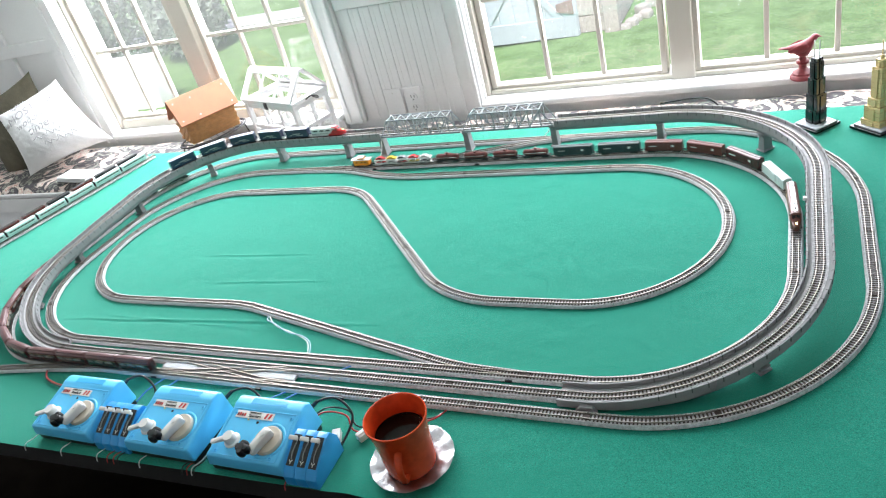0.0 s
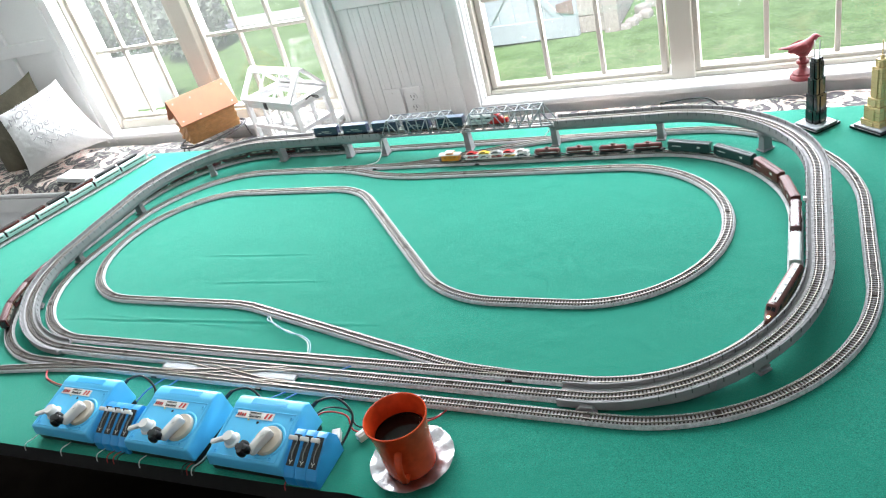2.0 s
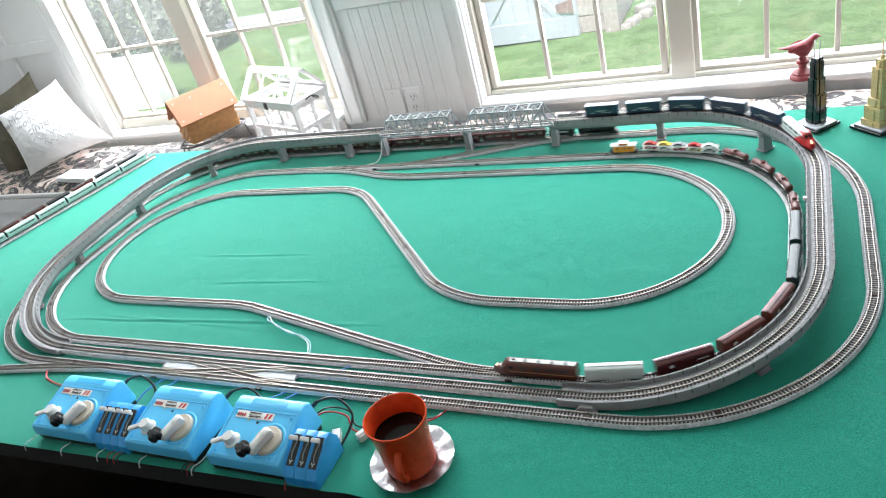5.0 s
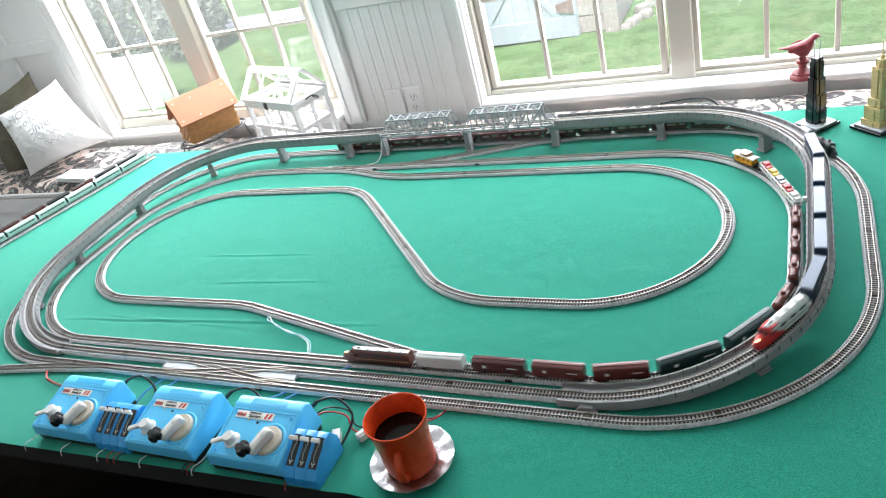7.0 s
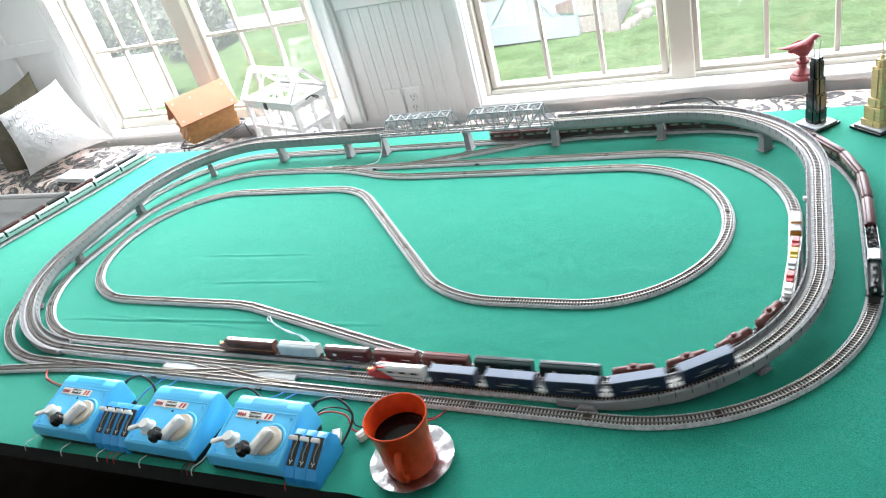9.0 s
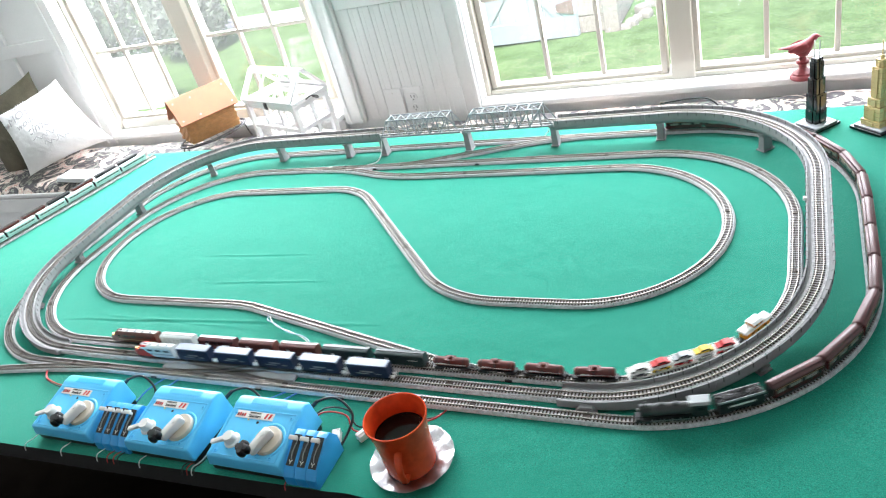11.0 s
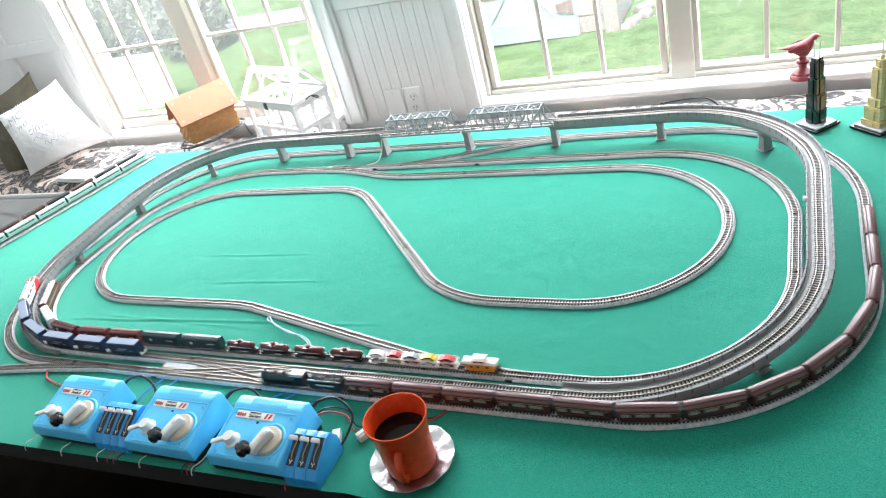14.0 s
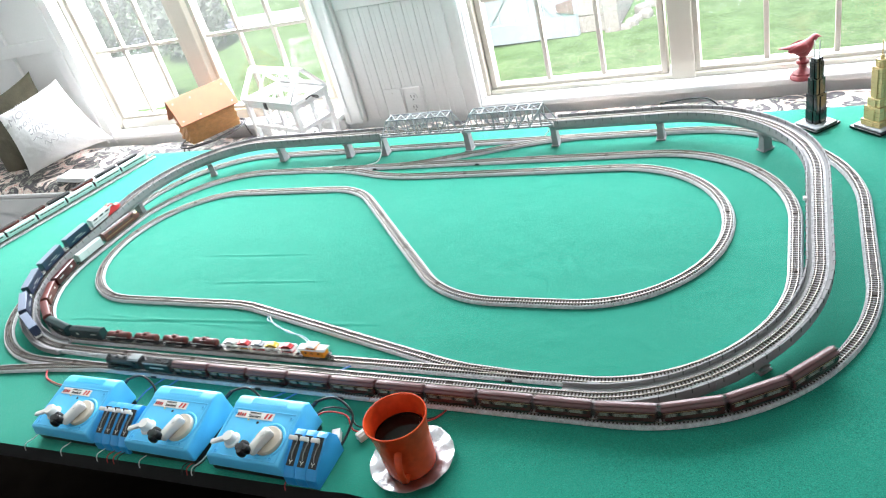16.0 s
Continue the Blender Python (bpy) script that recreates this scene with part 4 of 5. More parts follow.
# ---- things on the window seat ----
def basket_house():
    n_ang = 58.7
    st = thing("wire_stand", pose(-2.05, 2.055, SEAT, 0, 0, n_ang), "oval black wrought iron plant stand on the seat", "stand")
    for r, k in ((1, .0035), (.82, .0025)):
        pts = [(.135 * r * math.cos(a), .085 * r * math.sin(a), .060) for a in [2 * math.pi * i / 28 for i in range(29)]]
        part("ring", tube(pts, k), IRON, st)
    for i in range(14):
        a = 2 * math.pi * i / 14
        c = Vector((.122 * math.cos(a), .077 * math.sin(a), .060))
        part("scroll", tube([c + Vector((.012 * math.cos(b + a), .010 * math.sin(b + a), 0)) for b in [6.28 * j / 8 for j in range(9)]], .0018, 5), IRON, st)
    for k in range(-4, 5):
        y = .07 * (1 - (k / 5) ** 2) ** .5
        part("bar", rod((.027 * k, -y, .060), (.027 * k, y, .060), .0016, 6), IRON, st)
    for a in (25, 155, 205, 335):
        c, s = math.cos(radians(a)), math.sin(radians(a))
        part("leg", tube([(.13 * c, .08 * s, .06), (.135 * c, .085 * s, .03), (.142 * c, .092 * s, .0)], .003), IRON, st)
    t = thing("basket_house", pose(-2.058, 2.060, SEAT + .065, 0, 0, n_ang), "woven splint basket shaped as a house", "basket")
    L, D, H = .098, .063, .098
    part("liner", box(-L + .004, L - .004, -D + .004, D - .004, .002, H - .004), WICKER, t)
    rnd = random.Random(8)
    rows = 7
    hz = (H - .004) / rows
    for r in range(rows):
        z = .003 + r * hz
        for side in (0, 1, 2, 3):
            long = L if side < 2 else D
            n = 9 if side < 2 else 6
            for k in range(n):
                out = .0022 if (k + r) % 2 else -.0006
                u0, u1 = -long + 2 * long * k / n, -long + 2 * long * (k + 1) / n
                if side < 2:
                    sgn = -1 if side == 0 else 1
                    q = box(u0 + .0004, u1 - .0004, sgn * (D + out) - .0018, sgn * (D + out) + .0018, z + .0006, z + hz - .0006, .0008, seg=1)
                else:
                    sgn = -1 if side == 2 else 1
                    q = box(sgn * (L + out) - .0018, sgn * (L + out) + .0018, u0 + .0004, u1 - .0004, z + .0006, z + hz - .0006, .0008, seg=1)
                part("splint", q, WICKER, t)
    for s in (-1, 1):
        part("gable", prism([(-D, H), (D, H), (0, H + .066)], s * (L - .008) - .003, s * (L - .008) + .003, axis="x"), ROOFWOOD, t)
        own = box(-.118, .118, 0, .118, 0, .006, .0012)
        roof = part("roof_panel", own, ROOFWOOD, t, "orange stained roof board", at=Matrix.Translation((0, 0, H + .072)) @ Matrix.Rotation(radians(-90 + 90 * s), 4, "Z") @ Matrix.Rotation(radians(-47), 4, "X"))
        for x in (-.1, .03, .1):
            for y in (.02, .1):
                part("nail", lathe([(0, .0068), (.0022, .0062), (.0024, .006)], 8, None, Matrix.Translation((x, y, 0))), PALE, roof)


def terrarium():
    t = thing("terrarium", pose(-1.665, 2.065, SEAT, 0, 0, -19), "white wooden glass lantern case with hinged roof", "lantern")
    L, D, H = .140, .072, .175
    for x in (-L, L):
        for y in (-D, D):
            part("post", box(x - .009, x + .009, y - .009, y + .009, 0, H, .0015), WHITE, t)
    for z in (.006, .085, H - .010):
        for y in (-D, D):
            part("rail", box(-L + .009, L - .009, y - .006, y + .006, z - .006, z + .008, .001), WHITE, t)
        for x in (-L, L):
            part("rail", box(x - .006, x + .006, -D + .009, D - .009, z - .006, z + .008, .001), WHITE, t)
    for x in (-.047, .047):
        for y in (-D, D):
            part("mullion", box(x - .004, x + .004, y - .005, y + .005, .014, H - .016, .001), WHITE, t)
    for x in (-L, L):
        part("mullion", box(x - .005, x + .005, -.004, .004, .014, H - .016, .001), WHITE, t)
        part("pane", box(x - .0012, x + .0012, -D + .009, D - .009, .014, H - .016), CLEAR, t).visible_shadow = False
    for y in (-D, D):
        part("pane", box(-L + .009, L - .009, y - .0012, y + .0012, .014, H - .016), CLEAR, t).visible_shadow = False
    part("floor_board", box(-L + .01, L - .01, -D + .01, D - .01, .001, .006), WHITE, t)
    lid = part("lid", box(-L - .012, L + .012, -D - .012, -D + .004, H + .001, H + .014, .002), WHITE, t, "glazed pitched lid")
    part("lid_rail", box(-L - .012, L + .012, D - .004, D + .012, H + .001, H + .014, .002), WHITE, lid)
    for x in (-L, L):
        part("lid_rail", box(x - .012, x + .012, -D + .004, D - .004, H + .0012, H + .014, .002), WHITE, lid)
    top = H + .104
    part("ridge", box(-L - .010, L + .010, -.006, .006, top - .004, top + .005, .002), WHITE, lid)
    run, rise = D + .010, top - H - .012
    slope, up = math.hypot(run, rise), math.atan2(rise, run)
    for s in (-1, 1):
        m = Matrix.Translation((0, s * run, H + .012)) @ Matrix.Rotation(radians(90 + 90 * s), 4, "Z") @ Matrix.Rotation(up, 4, "X")
        for a, b in ((-L - .010, -L + .014), (L - .014, L + .010)):
            part("rafter", box(a, b, .0, slope - .004, 0, .009, .0012), WHITE, lid, at=m)
        for a in (-L / 3, L / 3):
            part("rafter", box(a - .004, a + .004, .018, slope - .018, .001, .007, .001), WHITE, lid, at=m)
        part("lid_rail", box(-L + .014, L - .014, 0, .019, .0002, .0088, .0012), WHITE, lid, at=m)
        part("lid_rail", box(-L + .014, L - .014, slope - .020, slope - .005, .0002, .0088, .0012), WHITE, lid, at=m)
        part("lid_pane", box(-L + .014, L - .014, .019, slope - .02, .003, .0046), CLEAR, lid, at=m).visible_shadow = False
        bm = bmesh.new()
        bm.faces.new([bm.verts.new(q) for q in ((s * L, -D + .006, H + .012), (s * L, D - .006, H + .012), (s * L, 0, top - .012))])
        bmesh.ops.solidify(bm, geom=bm.faces[:], thickness=.0016)
        part("lid_pane", bm, CLEAR, lid).visible_shadow = False
    part("latch", box(-.012, .004, -D - .017, -D - .0125, H - .012, H + .012, .001), IRON, lid, "black latch")
    part("cord", tube([(L + .012, -.02, H + .006), (L + .03, -.01, H + .016), (L + .045, .005, H + .012), (L + .035, .015, H), (L + .012, .01, H + .004)], .0022), IRON, lid, "black handle loop")


def bulge(x, y, size, puff):
    """Half thickness of a stuffed pillow at a place on it."""
    u, v = max(-1, min(1, 2 * x / size)), max(-1, min(1, 2 * y / size))
    return puff * (max(0, (1 - u * u) * (1 - v * v)) ** .55)


def slumped(x, y, size, slump):
    """A place on a pillow after its corners (+x+y, +x-y, -x-y) have sagged in its plane."""
    if not slump:
        return x, y
    u, v = x / size + .5, y / size + .5
    for (a, b), w in zip(slump, (u * v, u * (1 - v), (1 - u) * (1 - v))):
        x, y = x + a * w, y + b * w
    return x, y


def cushion(name, label, size, mat, at, seed, puff=.085, slump=None):
    t = thing(name, at, label, "pillow")
    bm = bmesh.new()
    n = 64
    for s in (-1, 1):
        g = []
        for i in range(n + 1):
            row = []
            for j in range(n + 1):
                u, v = 2 * i / n - 1, 2 * j / n - 1
                h = max(0, (1 - u * u) * (1 - v * v)) ** .55
                pin = 1 - .11 * (1 - u * u) * v * v - .11 * (1 - v * v) * u * u
                fold = .006 * (abs(noise.noise(Vector((u * 3 + seed, v * 3, s)))) + .6 * abs(noise.noise(Vector((u * 7 + v * 4 + seed, v * 6, s)))))
                z = s * (puff * h - fold * min(1, h * 3))
                row.append(bm.verts.new((*slumped(u * size / 2 * pin, v * size / 2 * pin, size, slump), z)))
            g.append(row)
        for i in range(n):
            for j in range(n):
                bm.faces.new([g[i][j], g[i + 1][j], g[i + 1][j + 1], g[i][j + 1]])
    bmesh.ops.remove_doubles(bm, verts=bm.verts, dist=.0004)
    part("cover", bm, mat, t, smooth=True)
    return t


basket_house()
terrarium()
lean = Matrix.Translation((-2.8115, 1.965, .057)) @ Matrix.Rotation(radians(27), 4, "Z") @ Matrix.Rotation(radians(59), 4, "X") @ Matrix.Rotation(radians(18), 4, "Z")
SOFT = .325
SAG = ((-.031, -.008), (.042, -.024), (-.014, .037))
p = cushion("pillow", "white cotton pillow with grey lettering", SOFT, COTTON, lean, 3, .095, SAG)
for text, size, x0, y0, slant in (("MOST", .054, -.030, .072, 0), ("wonderful", .042, .012, .030, .35), ("time", .052, .004, -.014, .35)):
    ob = lettering(text, size, INK, p, Matrix.Identity(4))
    for v in ob.data.vertices:
        x, y = v.co.x + slant * v.co.y + x0, v.co.y + .10 * v.co.x + y0
        v.co = (*slumped(x, y, SOFT, SAG), bulge(x, y, SOFT, .095) - .001 + v.co.z)
for u0, u1, v0, w in ((-.05, .09, -.055, 3.4), (-.02, .10, -.088, 2.4), (-.13, -.105, .065, 2.0), (.06, .11, .085, 2.2), (-.07, .0, .122, 2.8)):
    pts = []
    for k in range(13):
        x, y = u0 + (u1 - u0) * k / 12, v0 + .009 * math.sin(w * k) + .004 * math.sin(1.3 * k)
        pts.append((*slumped(x, y, SOFT, SAG), bulge(x, y, SOFT, .095) - .0028))
    part("lettering", tube(pts, .0020, 5), INK, p, "grey printed script line")
cushion("pillow", "olive velvet pillow against the panelled wall", .38, OLIVE, Matrix.Translation((-3.10, 2.04, .03)) @ Matrix.Rotation(radians(10), 4, "Z") @ Matrix.Rotation(radians(72), 4, "X") @ Matrix.Rotation(radians(16), 4, "Z"), 7)


def outlet(x, duplex):
    t = thing("outlet_plate" if duplex else "blank_plate", pose(x, WALL_Y - .0125, -.064), "white wall outlet plate on the boards" if duplex else "white blank wall plate on the boards", "outlet" if duplex else "wall plate")
    part("plate", box(-.035, .035, -.006, 0, -.057, .057, .003), WHITE, t)
    if duplex:
        for z in (.02, -.02):
            q = part("socket", merge(None, lathe([(0, .0035), (.0155, .0035), (.0165, 0)], 20), Matrix.Translation((0, -.006, z)) @ Matrix.Rotation(radians(90), 4, "X")), WHITE, t)
            for dx in (-.006, .006):
                part("slot", box(dx - .0011, dx + .0011, -.0102, -.0094, z + .000, z + .009), BLACK, q)
            part("slot", merge(None, lathe([(0, .0008), (.0024, .0008), (.0024, 0)], 10), Matrix.Translation((0, -.0094, z - .007)) @ Matrix.Rotation(radians(90), 4, "X")), BLACK, q)
    else:
        for z in (.04, -.04):
            part("screw", merge(None, lathe([(0, .001), (.003, .001), (.003, 0)], 10), Matrix.Translation((0, -.006, z)) @ Matrix.Rotation(radians(90), 4, "X")), PALE, t)


outlet(-1.300, False)
outlet(-1.222, True)


# ---- wires ----
def wire(pts, r, mat, label, plug=None):
    t = thing("wire", pose(*pts[0]), label, "wire")
    o = Vector(pts[0])
    part("cable", tube([Vector(q) - o for q in pts], r), mat, t)
    if plug:
        a, b = Vector(pts[0]) - o, Vector(pts[1]) - o
        part("plug", rod(a, a + (b - a).normalized() * .03, .0042, 10, None, .003), BLACK, t, "black ribbed plug")


for x in (-1.15, -.90, -.722):
    wire([(x, .660, .03), (x + .02, .672, .045), (x + .055, .680, .05), (x + .085, .668, .03), (x + .08, .640, .008), (x + .075, .60, .004)], .0022, BLACK, "black cable looping behind a controller", True)
for a, b in (((-1.235, .662), (-1.215, .705)), ((-1.12, .655), (-1.105, .722)), ((-1.085, .655), (-1.07, .722)), ((-.865, .66), (-.815, .722)), ((-.83, .66), (-.79, .722)), ((-.745, .762), (-.72, .80))):
    wire([(a[0], a[1], .004), ((a[0] + b[0]) / 2 - .004, (a[1] + b[1]) / 2, .006), (b[0], b[1], .004)], .0014, WIREBLUE, "thin blue wire to the track")
wire([(-.985, .925, .003), (-.976, .914, .006), (-.948, .893, .004), (-.904, .879, .004), (-.863, .863, .004), (-.843, .848, .003), (-.829, .822, .003)], .0012, WIREWHITE, "thin white wire lying on the felt")
wire([(-.988, .923, .003), (-.980, .909, .004), (-.952, .897, .006), (-.908, .875, .006), (-.867, .867, .006), (-.839, .850, .005), (-.824, .822, .003)], .0012, WIREPALE, "thin pale blue wire lying on the felt")
wire([(-1.43, .708, .004), (-1.40, .685, .005), (-1.34, .672, .006), (-1.27, .665, .02)], .0016, WIRERED, "thin red wire to a controller")
wire([(-1.43, .711, .004), (-1.41, .687, .004), (-1.35, .67, .004), (-1.26, .662, .015)], .0013, BLACK, "thin black wire to a controller")
for k, (y0, mat, lab) in enumerate(((.645, WIRERED, "thin red wire from a controller"), (.655, BLACK, "thin black wire from a controller"))):
    wire([(-.715, y0, .02), (-.69, y0 + .02, .03), (-.655, y0 + .028, .02), (-.63, y0 + .01, .006), (-.56, y0 + .035, .004), (-.515, .70 + .004 * k, .004), (-.50, .722, .004)], .0015, mat, lab)
for k, (x, mat) in enumerate(((-1.285, WIREWHITE), (-1.19, WIREWHITE), (-1.10, WIREWHITE), (-1.075, WIRERED), (-1.06, WIRERED), (-1.05, BLACK), (-1.0, WIREWHITE), (-.905, BLACK), (-.895, WIRERED), (-.885, WIREWHITE), (-.88, BLACK), (-.70, WIRERED))):
    edge = .524 + .0277 * (x + 1.357)
    wire([(x + .012, .60, .004), (x + .008, edge + .02, .004), (x, edge + .005, .003), (x - .002, edge - .001, -.002), (x - .003, edge - .003, -.010)], .0009, mat, "thin wire hanging over the table edge")
wire([(-1.055, 1.64, .05), (-1.05, 1.62, .03), (-1.06, 1.60, .006), (-1.09, 1.585, .003)], .0013, WIREWHITE, "thin white wire under the bridge")
wire([(-.57, 1.64, .05), (-.575, 1.66, .035), (-.59, 1.675, .02), (-.60, 1.69, .006)], .0013, WIREWHITE, "thin white wire under the bridge")
wire([(-1.62, 2.10, SEAT + .012), (-1.55, 2.0, SEAT + .03), (-1.48, 1.93, SEAT + .06), (-1.44, 1.9, SEAT + .05), (-1.36, 1.93, SEAT + .02), (-1.28, 1.95, SEAT + .02)], .006, BLACK, "thick black cord on the cushion")
wire([(-.30, 1.69, .073), (-.25, 1.70, .074), (-.20, 1.705, .072), (-.17, 1.70, .05), (-.165, 1.715, .004)], .002, BLACK, "black cable behind the viaduct")


def cloth():
    t = thing("folded_cloth", pose(-2.62, 1.845, SEAT + .006, 0, 0, -6), "white folded cloth on the floral cushion", "cloth")
    for k in range(3):
        part("fold", box(-.10 + .006 * k, .11 - .008 * k, -.045, .04 - .004 * k, .007 * k, .007 * k + .0065, .0028), COTTON, t, smooth=True)


cloth()


def connector(x, y, turn):
    t = thing("wire_connector", pose(x, y, 0, 0, 0, turn), "white plastic wire connector behind a controller", "connector")
    part("housing", box(-.007, .007, -.012, .012, 0, .012, .0012), PALE, t)
    part("latch", box(-.003, .003, -.012, .004, .0122, .014, .0005, seg=1), PALE, t)


for x, y, turn in ((-1.03, .655, 20), (-1.045, .668, -15), (-.66, .64, 25), (-.615, .652, -30)):
    connector(x, y, turn)



# ---- trains ----
CARS = []


def trucks(t, long, wheel=.0027, colour=None):
    """Two bogies with wheels, and a coupler at each end."""
    for s in (-1, 1):
        x = s * long * .33
        b = part("bogie", box(x - .0085, x + .0085, -.0072, .0072, .0012, .0048, .0008, seg=1), colour or SOOT, t)
        for dx in (-.0055, .0055):
            own = lathe([(0, -.0062), (wheel, -.0062), (wheel, .0062), (0, .0062)], 12)
            merge(None, own, Matrix.Translation((x + dx, 0, wheel)) @ Matrix.Rotation(radians(90), 4, "X"))
            part("wheelset", own, SOOT, b)
        part("coupler", box(s * long / 2 - .002 * (s > 0), s * long / 2 + .0035 if s > 0 else s * long / 2 + .002, -.0014, .0014, .0045, .0072) if s > 0 else box(-long / 2 - .0035, -long / 2 + .002, -.0014, .0014, .0045, .0072), SOOT, t)


def shell(long, wide, z0, z1, arch=.003, bevel=.0007):
    """A car body with a slightly arched roof."""
    h = wide / 2
    prof = [(-h, z0), (h, z0), (h, z1 - arch), (h * .75, z1 - arch * .35), (h * .3, z1), (-h * .3, z1), (-h * .75, z1 - arch * .35), (-h, z1 - arch)]
    return prism(prof, -long / 2, long / 2, bevel, axis="x")


def put(t, path, back, long, train):
    CARS.append((t, path, back + long / 2, long, train))


def box_car(path, back, long, mat, label, train, top=None, high=.0275, emblem=PALE, ribs=7, bogies=None):
    t = thing("box_car", pose(0, 0, 0), label, "freight car")
    body = part("body", shell(long - .004, .0178, .0052, high, .0022), mat, t)
    part("roof_walk", box(-long / 2 + .004, long / 2 - .004, -.0018, .0018, high + .0001, high + .0009), top or mat, t)
    part("underframe", box(-long / 2 + .002, long / 2 - .002, -.006, .006, .0038, .0052), SOOT, t)
    for s in (-1, 1):
        d = part("sliding_door", box(-.0105, .0105, s * .0095 - .0006, s * .0095 + .0006, .0062, high - .0042, .0003, seg=1), mat, body)
        part("door_bar", box(-.001, .001, s * .0103 - .0003, s * .0103 + .0003, .0065, high - .0045), mat, d)
        for k in range(ribs):
            x = -long / 2 + .008 + (long - .016) * k / (ribs - 1)
            if abs(x) > .012:
                part("rib", box(x - .0005, x + .0005, s * .0091 - .0004, s * .0091 + .0004, .006, high - .003), mat, body)
        if emblem:
            part("emblem", box(long * .24 - .003, long * .24 + .003, s * .0097 - .0003, s * .0097 + .0003, .0145, .0195), emblem, body)
            part("lettering_bar", box(-long * .36, -long * .18, s * .0097 - .0003, s * .0097 + .0003, .0165, .0178), emblem, body)
        part("ladder", box(-long / 2 + .003, -long / 2 + .0055, s * .0097 - .0005, s * .0097 + .0005, .007, high - .004), mat, body)
    trucks(t, long, colour=bogies)
    if top:
        part("roof", box(-long / 2 + .002, long / 2 - .002, -.0087, .0087, high - .0016, high - .0002, .0004, seg=1), top, t)
    put(t, path, back, long, train)


def stack_car(path, back, long, train):
    """A blue high car on a frame with white end plates."""
    t = thing("high_car", pose(0, 0, 0), "navy blue high freight car with white end platforms", "freight car", "blue freight cars")
    body = part("body", shell(long - .004, .0185, .0055, .0305, .0012), NAVY, t)
    part("roof", box(-long / 2 + .0026, long / 2 - .0026, -.0089, .0089, .0306, .0312, .0002, seg=1), NAVYSHEEN, body, "roof coloured pale for the sky's reflection")
    for s in (-1, 1):
        part("emblem", box(-.012, .012, s * .0095 - .0004, s * .0095 + .0004, .0155, .0185), STEELGREY, body)
        part("emblem", box(-.002, .022, s * .0095 - .0004, s * .0095 + .0004, .0115, .0132), STEELGREY, body)
        part("emblem", box(-.026, -.016, s * .0095 - .0004, s * .0095 + .0004, .012, .0142), STEELGREY, body)
        for k in range(8):
            x = -long / 2 + .006 + (long - .012) * k / 7
            part("rib", box(x - .0005, x + .0005, s * .0094 - .0003, s * .0094 + .0003, .0065, .029), NAVY, body)
        part("end_platform", box(s * (long / 2 + .002) - .0045, s * (long / 2 + .002) + .0035, -.0078, .0078, .0048, .0066, .0004, seg=1), PALE, t, "white end platform")
        for w in (-.0072, .0072):
            part("grab_iron", box(s * (long / 2 + .0035) - .0011, s * (long / 2 + .0035) + .0011, w - .0009, w + .0009, .0035, .0115), PALE, t)
        part("side_sill", box(-long / 2, long / 2, s * .0085 - .001, s * .0085 + .001, .0035, .0058), SOOT, t)
    trucks(t, long)
    put(t, path, back, long, train)


def tank_car(path, back, long, train):
    t = thing("tank_car", pose(0, 0, 0), "dark red tank car with a top dome", "tank car", "tank cars")
    R = .0078
    own = lathe([(0, -long / 2 + .004), (R * .6, -long / 2 + .0045), (R, -long / 2 + .008), (R, long / 2 - .008), (R * .6, long / 2 - .0045), (0, long / 2 - .004)], 20)
    tank = part("tank", merge(None, own, Matrix.Translation((0, 0, .0145)) @ Matrix.Rotation(radians(90), 4, "Y")), OXIDE, t, smooth=True)
    part("dome", lathe([(.0042, 0), (.0042, .0038), (.003, .0048), (0, .005)], 16, None, Matrix.Translation((0, 0, .0215))), OXIDE, tank, "", True)
    part("dome_walk", box(-.009, .009, -.0065, .0065, .0215, .0222), OXIDE, tank)
    for s in (-1, 1):
        part("handrail", rod((-long / 2 + .007, s * .0086, .0148), (long / 2 - .007, s * .0086, .0148), .0004, 5), PALE, t)
        part("ladder", box(-.0012, .0012, s * .0084 - .0003, s * .0084 + .0003, .005, .021), SOOT, t)
        part("lettering_bar", box(long * .1, long * .3, s * R - .0004, s * R + .0004, .0142, .0158), PALE, tank)
    for x in (-long / 3, 0, long / 3):
        own = lathe([(R + .0003, -.0006), (R + .0005, 0), (R + .0003, .0006)], 20)
        part("band", merge(None, own, Matrix.Translation((x, 0, .0145)) @ Matrix.Rotation(radians(90), 4, "Y")), SOOT, tank)
    part("underframe", box(-long / 2 + .001, long / 2 - .001, -.006, .006, .0048, .0068), SOOT, t)
    trucks(t, long)
    put(t, path, back, long, train)


